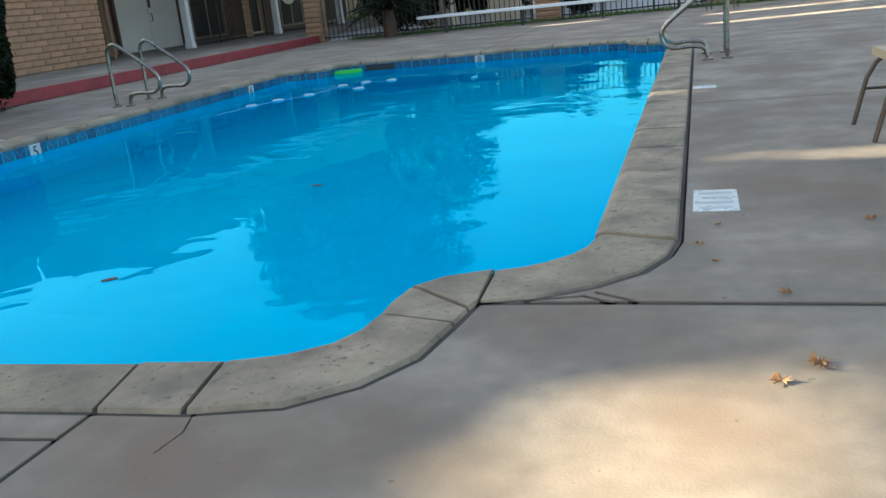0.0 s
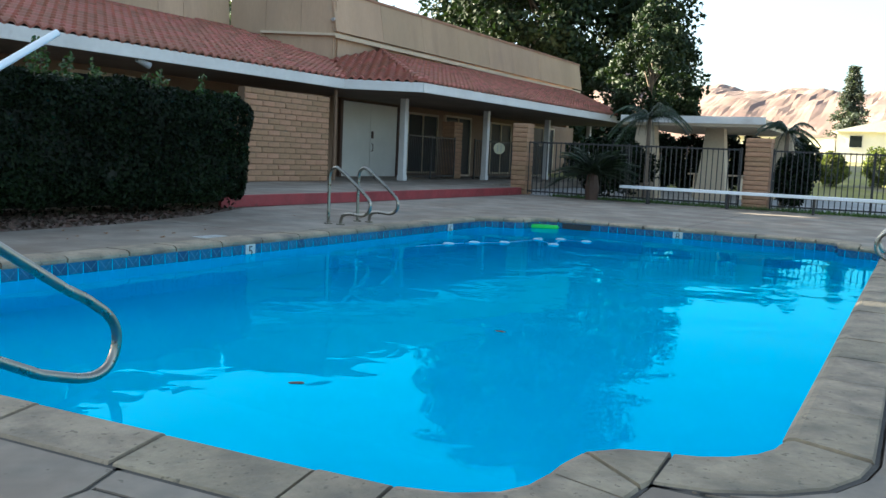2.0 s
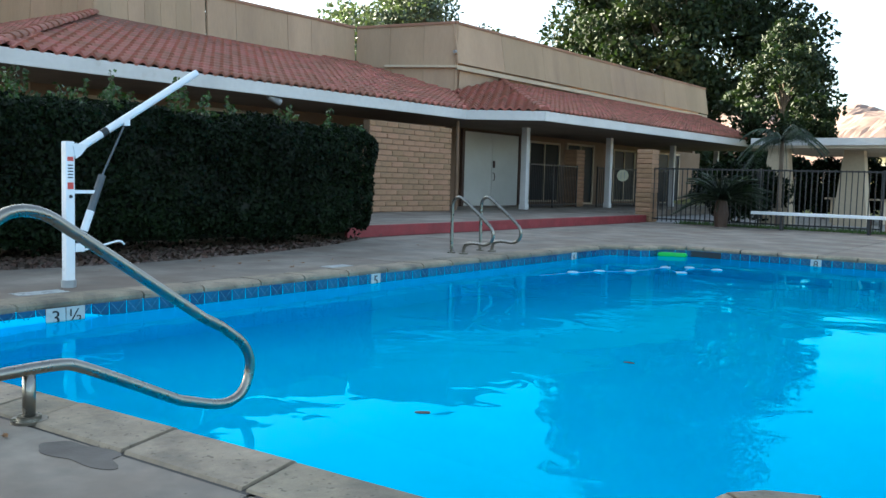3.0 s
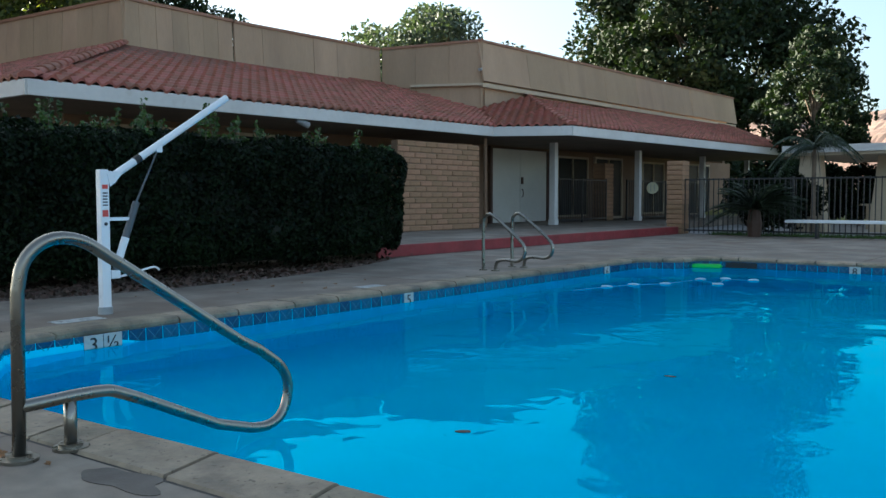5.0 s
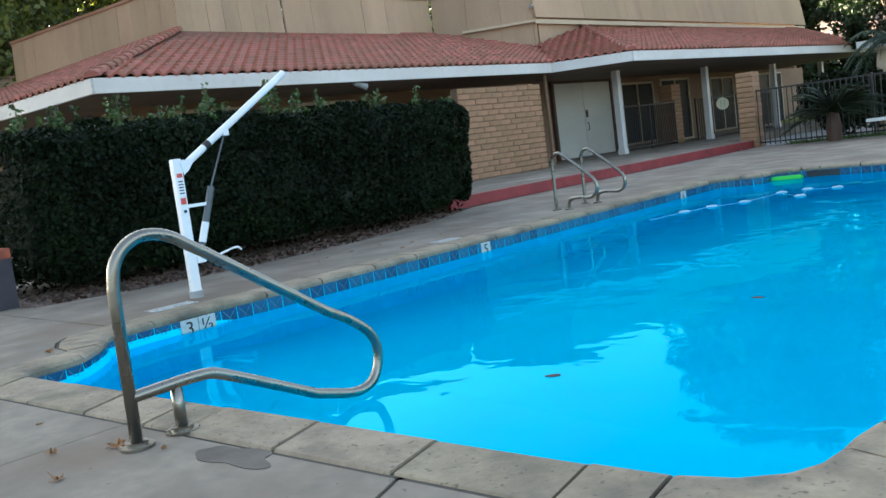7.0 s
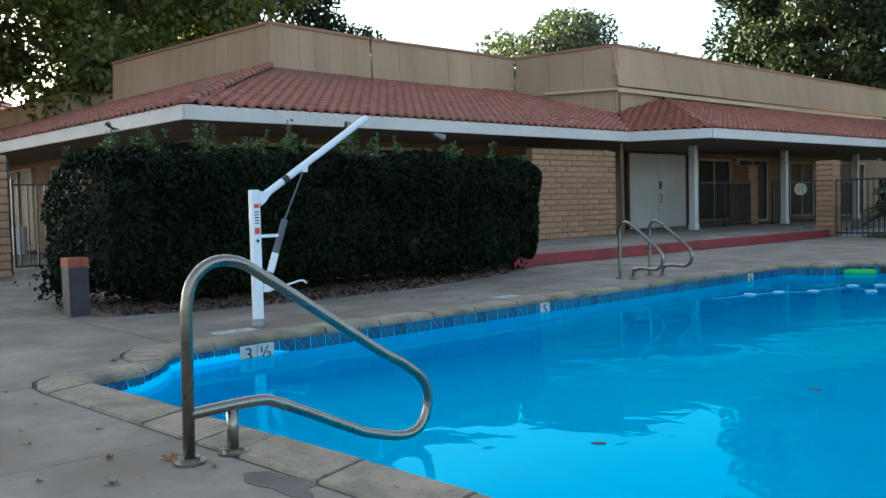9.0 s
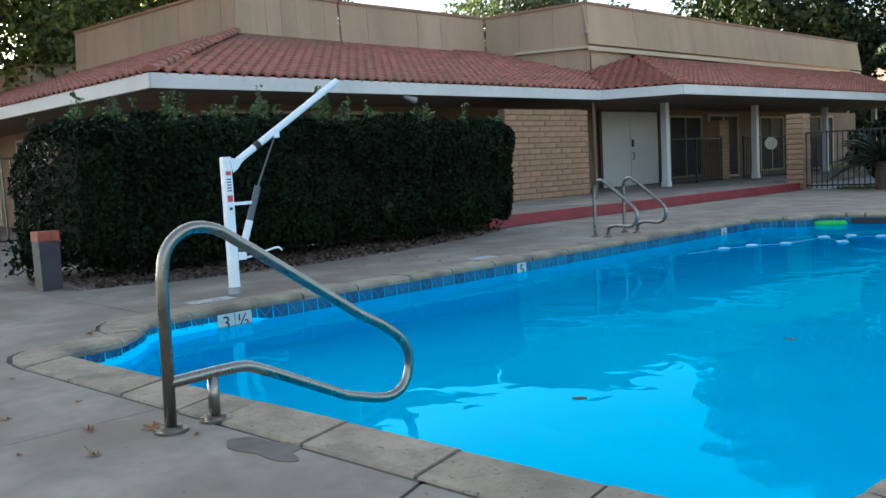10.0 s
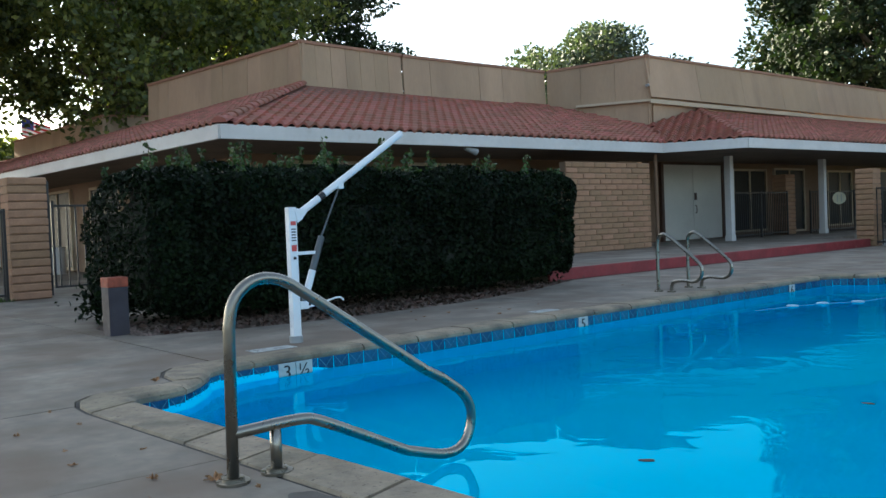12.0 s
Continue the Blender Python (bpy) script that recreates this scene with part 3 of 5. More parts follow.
def build_screen_wall():
    """Block screen wall, running along y."""
    y0, y1, top, x = 15.15, 18.25, 2.26, -12.88
    wall = empty("screen_wall", (x, y0, 0.19), "tan slump block screen wall with recessed mortar joints", "wall", kind="structure")
    core = part("mortar_core", boxes(((-0.18, 0.004, 0), (-0.02, y1 - y0 - 0.004, top - 0.19))), M_MORTAR, wall)
    step = (top - 0.19) / 16
    full, half = block_mesh(0.4, step, 0.2), block_mesh(0.2, step, 0.2)
    for row in range(16):
        y = 0.0
        if row % 2:
            widths = [0.2] + [0.4] * 7 + [0.1]
        else:
            widths = [0.4] * 7 + [0.3]
        for w in widths:
            ob = new("block", full if w > 0.25 else half)
            ob.parent = wall
            base = 0.4 if w > 0.25 else 0.2
            ob.matrix_basis = Matrix.Translation((-0.1 + random.uniform(-0.006, 0.006), y + w / 2, row * step)) @ Matrix.Rotation(math.pi / 2, 4, "Z") @ Matrix.Diagonal((w / base, 1, 1, 1))
            y += w


def build_pier(place, label, turn=0, height=1.95, wide=0.56, deep=0.42, group="block fence piers"):
    pier = empty("fence_pier", place, label, "pier", group, turn=turn)
    part("mortar_core", boxes(((-wide / 2 + 0.025, -deep / 2 + 0.025, 0), (wide / 2 - 0.025, deep / 2 - 0.025, height - 0.03))), M_MORTAR, pier)
    rows = 15
    step = height / rows
    me = block_mesh(wide, step, deep)
    for r in range(rows):
        ob = new("block", me)
        ob.parent = pier
        ob.matrix_basis = pose(random.uniform(-0.006, 0.006), random.uniform(-0.006, 0.006), r * step, 0, 0, 180 * (r % 2))
    return pier


# ---- building ----
EAVE = 2.76
E1, VV, EC, EE = Vector((-13.1, 6.93, EAVE)), Vector((-12.9, 18.85, EAVE)), Vector((-11.15, 19.85, EAVE)), Vector((-10.45, 35.2, EAVE))
HW, NN, VT, HT, HE = Vector((-17.7, 11.45, 4.38)), Vector((-17.78, 20.0, 4.36)), Vector((-15.1, 21.35, 3.48)), Vector((-15.1, 23.9, 4.12)), Vector((-14.85, 40.4, 4.2))
SW0, SW1 = Vector((-62.0, 5.8, EAVE)), Vector((-62.0, 9.9, 4.25))


def tile_profile(length, width):
    """One S-shaped clay roof tile: x across, y up the slope."""
    bm = bmesh.new()
    prof = [(-0.5, 0.012), (-0.4, 0.004), (-0.25, 0.008), (-0.12, 0.034), (0.03, 0.066), (0.2, 0.073), (0.36, 0.05), (0.5, 0.014)]
    rows = []
    for y, dz in ((0, 0.045), (length, 0.0)):
        rows.append([bm.verts.new((u * width, y, z + dz)) for u, z in prof])
    front = [bm.verts.new((u * width, 0.0, z - 0.004)) for u, z in prof]
    for a, b in zip(range(len(prof) - 1), range(1, len(prof))):
        bm.faces.new((rows[0][a], rows[0][b], rows[1][b], rows[1][a]))
        bm.faces.new((front[a], front[b], rows[0][b], rows[0][a]))
    return bm


def lay_tiles(roof, corners, run, nearest, limit):
    """Tiles over a sloping face; run: the eave's direction. Those near a place are objects, the rest one mesh."""
    pts = [Vector(c) for c in corners]
    o = pts[0]
    ex = run.normalized()
    nrm = (pts[1] - o).cross(pts[2] - o).normalized()
    if nrm.z < 0:
        nrm = -nrm
    ey = nrm.cross(ex)
    if ey.z < 0:
        ey = -ey
        ex = -ex
    flat = [((p - o).dot(ex), (p - o).dot(ey)) for p in pts]
    w, l = 0.235, 0.31
    x0, x1 = min(p[0] for p in flat), max(p[0] for p in flat)
    y1 = max(p[1] for p in flat)
    spots = []
    j = 0
    while j * l < y1 - 0.05:
        i = 0
        while x0 + i * w < x1:
            u, v = x0 + (i + 0.5) * w, j * l
            if inside((u, v + l * 0.5), flat):
                spots.append((u, v))
            i += 1
        j += 1
    frame3 = Matrix((ex, ey, nrm)).transposed().to_4x4()

    def at(u, v):
        return Matrix.Translation(o + ex * u + ey * (v - 0.03) + nrm * random.uniform(0.0, 0.006)) @ frame3 @ Matrix.Rotation(random.uniform(-0.012, 0.012), 4, "Z")

    spots.sort(key=lambda s: (o + ex * s[0] + ey * s[1] - nearest).length)
    me = bpy.data.meshes.get("roof_tile") or mesh_of(tile_profile(0.35, w), "roof_tile", M_ROOF)
    for u, v in spots[:limit]:
        ob = new("roof_tile", me)
        ob.parent = roof
        ob.matrix_basis = roof.matrix_world.inverted() @ at(u, v)
    rest = spots[limit:]
    if rest:
        bm = tile_profile(0.35, w)
        bv = np.array([v.co for v in bm.verts])
        bf = np.array([[v.index for v in f.verts] for f in (bm.verts.index_update(), bm.faces)[1]])
        bm.free()
        vs, fs = [], []
        for k, (u, v) in enumerate(rest):
            m = np.array(roof.matrix_world.inverted() @ at(u, v))
            vs.append(bv @ m[:3, :3].T + m[:3, 3])
            fs.append(bf + k * len(bv))
        run_me = bpy.data.meshes.new("roof_tile_run")
        run_me.from_pydata(np.concatenate(vs).tolist(), [], np.concatenate(fs).tolist())
        run_me.materials.append(M_ROOF_JOINED)
        ob = new("roof_tile_run", run_me)
        ob.parent = roof
        ob["kind"] = "stuff"


def ridge_caps(roof, a, b):
    """Half-round caps up a hip."""
    d = (b - a)
    n = int(d.length / 0.36)
    ex = d.normalized()
    side = ex.cross(Vector((0, 0, 1))).normalized()
    up = side.cross(ex)
    bm = bmesh.new()
    rings = []
    for y, s in ((0, 1.2), (0.4, 0.9)):
        rings.append([bm.verts.new((0.105 * s * math.cos(t), y, 0.085 * s * math.sin(t))) for t in (math.pi * k / 6 for k in range(7))])
    for k in range(6):
        bm.faces.new((rings[0][k], rings[0][k + 1], rings[1][k + 1], rings[1][k]))
    bm.faces.new(rings[0][::-1])
    me = mesh_of(bm, "ridge_cap", M_ROOF)
    for k in range(n):
        ob = new("ridge_cap", me)
        ob.parent = roof
        m = Matrix((side, ex, up)).transposed().to_4x4()
        ob.matrix_basis = roof.matrix_world.inverted() @ Matrix.Translation(a.lerp(b, k / n) + Vector((0, 0, 0.03 + random.uniform(0, 0.01)))) @ m


def fascia(roof, a, b, tall=0.24, thick=0.05):
    d = (b - a).normalized()
    out = d.cross(Vector((0, 0, 1)))
    bm = bmesh.new()
    p = [a + out * 0.03 - d * 0.0, b + out * 0.03, b - out * thick, a - out * thick]
    slab_of(bm, [q + Vector((0, 0, -0.0)) for q in p], tall)
    bm.transform(roof.matrix_world.inverted())
    return part("fascia", bm, M_TRIM, roof, "white painted fascia board")


def wall_box(name, parent, lo, hi, material=None):
    bm = boxes((lo, hi))
    bm.transform(parent.matrix_world.inverted())
    return part(name, bm, material or M_STUCCO, parent)


def parapet_run(house, a, b, top_a, top_b, lean=0.0, boards=1.2):
    """A leaning parapet of plywood sheets between two ground points, with a cap."""
    a, b = Vector(a), Vector(b)
    d = (b - a).normalized()
    inward = Vector((0, 0, 1)).cross(d)
    length = (b - a).length
    n = max(1, round(length / boards))
    for k in range(n):
        bm = bmesh.new()
        f0, f1 = k / n, (k + 1) / n
        p0, p1 = a.lerp(b, f0) + d * 0.004, a.lerp(b, f1) - d * 0.004
        z0, z1 = top_a + (top_b - top_a) * f0, top_a + (top_b - top_a) * f1
        off = inward * random.uniform(0.0, 0.012)
        lo = [p0 + off, p1 + off]
        hi = [Vector((p0.x, p0.y, z0)) + inward * lean + off, Vector((p1.x, p1.y, z1)) + inward * lean + off]
        front = [lo[0], lo[1], hi[1], hi[0]]
        back = [v + inward * 0.06 for v in front]
        fv, bv = [bm.verts.new(v) for v in front], [bm.verts.new(v) for v in back]
        bm.faces.new(fv)
        bm.faces.new(bv[::-1])
        for i in range(4):
            bm.faces.new((fv[i], bv[i], bv[(i + 1) % 4], fv[(i + 1) % 4]))
        bm.transform(house.matrix_world.inverted())
        part("parapet_panel", bm, M_PANEL, house)
    bm = bmesh.new()
    t0, t1 = Vector((a.x, a.y, top_a)) + inward * lean, Vector((b.x, b.y, top_b)) + inward * lean
    o = -inward * 0.035
    slab_of(bm, [t0 + o + Vector((0, 0, 0.05)), t1 + o + Vector((0, 0, 0.05)), t1 + inward * 0.12 + Vector((0, 0, 0.05)), t0 + inward * 0.12 + Vector((0, 0, 0.05))], 0.07)
    bm.transform(house.matrix_world.inverted())
    part("parapet_cap", bm, M_BROWNTRIM, house, "brown painted cap board")


M_BROWNTRIM = mat("brown painted trim", (0.3, 0.16, 0.1), 0.7, var=0.2, bump=0.15)
M_CURTAIN = mat("pale curtain", (0.5, 0.46, 0.38), 0.9, var=0.15, bump=0.1, squash=(6, 6, 0.3))
M_ROOM = mat("dim interior wall", (0.2, 0.17, 0.14), 0.9, var=0.2)


def framed_opening(house, name, lo, hi, axis, frame_mat, depth=0.09, mullions=1, pane=True, face=1, extra=0.0):
    """A framed window or glazed door set on a wall face; axis: 'x' for a wall whose face looks along x."""
    bm = bmesh.new()
    a, b = (1, 2) if axis == "x" else (0, 2)
    w = 0.07

    def bar(a0, a1, z0, z1, d0, d1):
        lo3, hi3 = [0, 0, 0], [0, 0, 0]
        other = 0 if axis == "x" else 1
        lo3[other], hi3[other] = lo[other] + min(face * d0, face * d1), lo[other] + max(face * d0, face * d1)
        lo3[a], hi3[a], lo3[2], hi3[2] = a0, a1, z0, z1
        return lo3, hi3

    a0, a1, z0, z1 = lo[a], hi[a], lo[2], hi[2]
    for piece in ((a0, a0 + w, z0, z1), (a1 - w, a1, z0, z1), (a0 + w, a1 - w, z1 - w, z1), (a0 + w, a1 - w, z0, z0 + w)):
        box(bm, *bar(*piece, 0.0, depth))
    for k in range(1, mullions + 1):
        c = a0 + (a1 - a0) * k / (mullions + 1)
        box(bm, *bar(c - 0.03, c + 0.03, z0 + w, z1 - w, 0.005, depth - 0.01))
    bm.transform(house.matrix_world.inverted())
    window = part(name, bm, frame_mat, house)
    if pane:
        bm = bmesh.new()
        box(bm, *bar(a0 + w, a1 - w, z0 + w, z1 - w, 0.035, 0.043))
        bm.transform(house.matrix_world.inverted())
        part("pane", bm, M_DARKGLASS, window, "dark reflecting glass")
    return window


M_DARKGLASS = mat("dark window glass", (0.02, 0.025, 0.028), 0.4, var=0.1, bump=0.0, spec=0.04)


def build_clubhouse():
    house = empty("clubhouse", (-16, 20, 0), "tan stucco clubhouse with terracotta tile roof and plywood parapet", "building")
    part_roof = new("roof")
    part_roof.parent = house
    bm = bmesh.new()
    slab_of(bm, [E1, VV, VT, NN, HW], 0.07)
    slab_of(bm, [VV, EC, HT, VT], 0.07)
    slab_of(bm, [EC, EE, HE, HT], 0.07)
    slab_of(bm, [SW0, E1, HW, SW1], 0.07)
    slab_of(bm, [SW1, (-38.0, 10.25, 4.27), (-38.0, 14.6, EAVE), (-62.0, 14.4, EAVE)], 0.07)
    bm.transform(Matrix.Translation((16, -20, 0)))
    bpy.data.objects.remove(part_roof)
    roof = part("roof", bm, M_ROOFDECK, house, "terracotta clay tile roof")
    bpy.context.view_layer.update()
    near = Vector((-13.5, 12, 3))
    lay_tiles(roof, [E1, VV, VT, NN, HW], VV - E1, near, 300)
    lay_tiles(roof, [VV, EC, HT, VT], EC - VV, near, 0)
    lay_tiles(roof, [EC, EE, HE, HT], EE - EC, near, 0)
    lay_tiles(roof, [SW0, E1, HW, SW1], E1 - SW0, near, 0)
    ridge_caps(roof, E1, HW)
    ridge_caps(roof, EC, HT)
    for a, b in ((E1, VV), (VV, EC), (EC, EE), (SW0, E1)):
        fascia(roof, a + Vector((0, 0, 0.01)), b + Vector((0, 0, 0.01)))
    # soffit
    bm = bmesh.new()
    prism(bm, [(-62, 5.86), (-13.16, 6.99), (-12.96, 18.9), (-11.21, 19.9), (-10.55, 35.1), (-10.8, 38), (-15.4, 38), (-15.4, 21.5), (-15.6, 9), (-62, 9)], 2.53, 2.56)
    bm.transform(Matrix.Translation((16, -20, 0)))
    part("soffit", bm, M_SOFFIT, house, "shaded soffit boards")
    # walls
    wall_box("wall", house, (-15.75, 8.8, 0.0), (-15.5, 21.3, 2.53))
    wall_box("wall", house, (-15.35, 21.3, 0.0), (-15.1, 41.5, 2.53))
    wall_box("wall", house, (-62, 8.8, 0.0), (-15.75, 9.05, 2.53))
    wall_box("wall", house, (-62, 9.05, 0.0), (-61.75, 13.4, 2.53))
    wall_box("wall", house, (-61.75, 13.15, 0.0), (-46, 13.4, 2.53))
    wall_box("wall", house, (-46, 9.05, 0.0), (-45.7, 41.5, 2.53))
    wall_box("wall", house, (-45.7, 41.2, 0.0), (-15.35, 41.5, 4.5))
    # parapets
    # the long side shows a split between two sheets
    parapet_run(house, (-17.7, 11.42, 4.25), (-17.74, 14.5, 4.25), 5.41, 5.37, 0.06, 0.42)
    parapet_run(house, (-17.74, 14.56, 4.25), (-17.82, 20.05, 4.25), 5.36, 5.4, 0.06, 0.9)
    parapet_run(house, (-17.8, 20.05, 3.9), (-15.04, 21.4, 3.3), 5.4, 5.55, 0.06, 0.9)
    parapet_run(house, (-14.97, 21.36, 4.37), (-14.68, 41.2, 4.37), 5.55, 5.56, 0.2, 2.4)
    wall_box("lower_parapet", house, (-15.3, 21.6, 3.2), (-15.1, 41.0, 4.8), M_PANEL)
    vent = part("vent_pipe", tube(bmesh.new(), [Vector((0.9, 1.38, 3.3)), Vector((0.9, 1.38, 4.62)), Vector((0.95, 1.3, 4.68))], 0.02, 8), M_PANEL, house, "thin tan vent pipe")
    part("vent_cap", tube(bmesh.new(), [Vector((0.98, 1.2, 4.68)), Vector((0.9, 1.42, 4.72))], 0.045, 8), M_GREY, vent)
    parapet_run(house, (-25.2, 10.75, 4.2), (-17.7, 11.42, 4.2), 5.4, 5.41, 0.06, 0.6)
    parapet_run(house, (-37.5, 10.25, 4.1), (-28.6, 10.63, 4.1), 4.88, 4.9, 0.06)
    parapet_run(house, (-28.6, 10.63, 4.1), (-28.0, 13.0, 4.1), 4.9, 4.9, 0.06)
    bm = bmesh.new()
    slab_of(bm, [(-15.12, 21.4, 4.31), (-14.98, 21.32, 4.31), (-14.7, 41.1, 4.31), (-15.12, 41.1, 4.31)], 0.12)
    slab_of(bm, [(-16.95, 20.36, 4.31), (-14.98, 21.32, 4.31), (-15.12, 21.42, 4.31), (-17.0, 20.46, 4.31)], 0.07)
    bm.transform(Matrix.Translation((16, -20, 0)))
    part("ledge", bm, M_BEIGE, house, "pale ledge board")
    bm = bmesh.new()
    prism(bm, [(-38, 10.5), (-28.7, 10.85), (-25.2, 10.95), (-17.9, 11.62), (-17.95, 20.15), (-15.4, 21.6), (-15.4, 41.0), (-45, 41.0), (-45, 14.7), (-38, 14.7)], 4.1, 4.2)
    bm.transform(Matrix.Translation((16, -20, 0)))
    part("flat_roof", bm, M_GREYROOF, house, "flat grey roof behind the parapet")
    # porch doors and windows
    for y0, y1 in ((21.86, 23.4), (23.42, 24.96)):
        bm = boxes(((-15.1, y0, 0.2), (-15.05, y1, 2.44)), bevel=0.006)
        bm.transform(Matrix.Translation((16, -20, 0)))
        leaf = part("door", bm, M_DOOR, house, "plain white double door leaf")
        if y0 > 23:
            bm = boxes(((-15.05, 23.46, 1.38), (-15.02, 23.56, 1.6)), bevel=0.004)
            bm.transform(Matrix.Translation((16, -20, 0)))
            part("lock_plate", bm, M_BROWN, leaf, "dark metal lock plate")
            bm = tube(bmesh.new(), [Vector((-15.05, 23.5, 1.22)), Vector((-15.0, 23.5, 1.2)), Vector((-14.99, 23.5, 1.1)), Vector((-15.0, 23.5, 1.0)), Vector((-15.05, 23.5, 0.98))], 0.012, 8)
            bm.transform(Matrix.Translation((16, -20, 0)))
            part("handle", bm, M_BROWN, leaf, "dark metal pull")
    bm = boxes(((-15.1, 21.74, 0.19), (-15.0, 21.86, 2.5)), ((-15.1, 24.96, 0.19), (-15.0, 25.08, 2.5)), ((-15.1, 21.86, 2.44), (-15.0, 24.96, 2.5)))
    bm.transform(Matrix.Translation((16, -20, 0)))
    part("door_frame", bm, M_BROWN, house, "dark brown door frame")
    framed_opening(house, "window", (-15.1, 25.6, 0.3), (-15.1, 27.7, 2.35), "x", M_BEIGE)
    framed_opening(house, "glazed_door", (-15.1, 28.2, 0.2), (-15.1, 30.3, 2.4), "x", M_BEIGE)
    framed_opening(house, "window", (-15.1, 32.0, 0.3), (-15.1, 34.0, 2.35), "x", M_BEIGE)
    framed_opening(house, "glazed_door", (-15.1, 35.0, 0.2), (-15.1, 38.8, 2.4), "x", M_BEIGE, mullions=2)
    for y0, y1 in ((9.6, 11.3), (12.7, 14.4)):
        framed_opening(house, "window", (-15.5, y0, 1.1), (-15.5, y1, 2.4), "x", M_BEIGE)
    framed_opening(house, "sliding_door", (-28.7, 8.8, 0.05), (-26.2, 8.8, 2.4), "y", M_BEIGE, face=-1)
    framed_opening(house, "window", (-24.6, 8.8, 1.0), (-22.4, 8.8, 2.35), "y", M_BEIGE, face=-1)
    framed_opening(house, "window", (-39.6, 8.8, 1.0), (-37.6, 8.8, 2.4), "y", M_TRIM, face=-1)
    bm = boxes(((-35.3, 8.74, 0.05), (-34.4, 8.8, 2.4)), bevel=0.006)
    bm.transform(Matrix.Translation((16, -20, 0)))
    part("door", bm, M_DOOR, house, "plain white side door")
    # porch posts
    for y in (21.8, 27.15, 32.6, 37.4):
        bm = boxes(((-12.95, y - 0.09, 0.19), (-12.77, y + 0.09, 2.5)), bevel=0.008)
        box(bm, (-12.965, y - 0.105, 0.19), (-12.755, y + 0.105, 0.34), 0.006)
        bm.transform(Matrix.Translation((16, -20, 0)))
        part("post", bm, M_TRIM, house, "white painted porch post")
    # downspout and eave lamp
    bm = bmesh.new()
    tube(bm, [Vector((-13.2, 18.95, 0.19)), Vector((-13.2, 18.95, 2.5))], 0.045, 8)
    bm.transform(Matrix.Translation((16, -20, 0)))
    part("downspout", bm, M_STUCCO, house, "tan painted downspout")
    for p in ((-13.2, 12.5, 2.5),):
        bm = bmesh.new()
        tube(bm, [Vector(p), Vector(p) + Vector((0.06, -0.02, -0.02))], 0.05, 10)
        tube(bm, [Vector(p) + Vector((0.06, -0.12, 0.02)), Vector(p) + Vector((0.1, 0.16, -0.07))], [0.05, 0.075], 12)
        bm.transform(Matrix.Translation((16, -20, 0)))
        part("floodlight", bm, M_GREY, house, "small grey floodlight on the fascia")


M_ROOFDECK = mat("roof underlay", (0.2, 0.09, 0.06), 0.9, var=0.2)


def build_porch():
    bm = bmesh.new()
    prism(bm, [(-9.36, 10.6), (-9.36, 21.9), (-9.36, 22.3), (-11.0, 22.8), (-11.0, 41), (-15.2, 41), (-15.2, 10.6)], 0.0, 0.19)
    single("porch_floor", bm, M_CONCRETE, "raised concrete porch slab along the clubhouse", "floor", kind="structure")
    single("kerb", boxes(((-9.36, 10.6, 0.0), (-9.3, 22.2, 0.194)), bevel=0.012), M_RED, "red painted kerb edge of the porch", "kerb", kind="structure")


# ---- railings ----
def bars(bm, a, b, height, gap, lift=0.08, tops=True, thick=0.009):
    a, b = Vector(a), Vector(b)
    d = (b - a).normalized()
    n = int((b - a).length / gap)
    return [a.lerp(b, (k + 0.5) / n) for k in range(n)]


def build_fence(a, b, label, height=1.45, gap=0.125, base=0.0, name="iron_fence", group="black iron pool fence runs", rails=(0.1, None)):
    a, b = Vector((*a, base)), Vector((*b, base))
    length = (b - a).length
    turn = math.degrees(math.atan2(b.y - a.y, b.x - a.x))
    fence = empty(name, a, label, "fence", group, turn=turn)
    for z in (0.1, height - 0.03):
        part("rail", boxes(((0, -0.016, z - 0.018), (length, 0.016, z + 0.018))), M_IRON, fence)
    n = int(length / gap)
    picket = mesh_of(boxes(((-0.011, -0.011, 0.03), (0.011, 0.011, height))), "picket", M_IRON)
    for k in range(n):
        ob = new("picket", picket)
        ob.parent = fence
        ob.matrix_basis = pose((k + 0.5) * length / n, 0, 0)
    m = max(1, round(length / 2.4))
    for k in range(m + 1):
        x = min(max(k * length / m, 0.02), length - 0.02)
        part("post", boxes(((x - 0.022, -0.022, 0), (x + 0.022, 0.022, height + 0.02))), M_IRON, fence)
    return fence


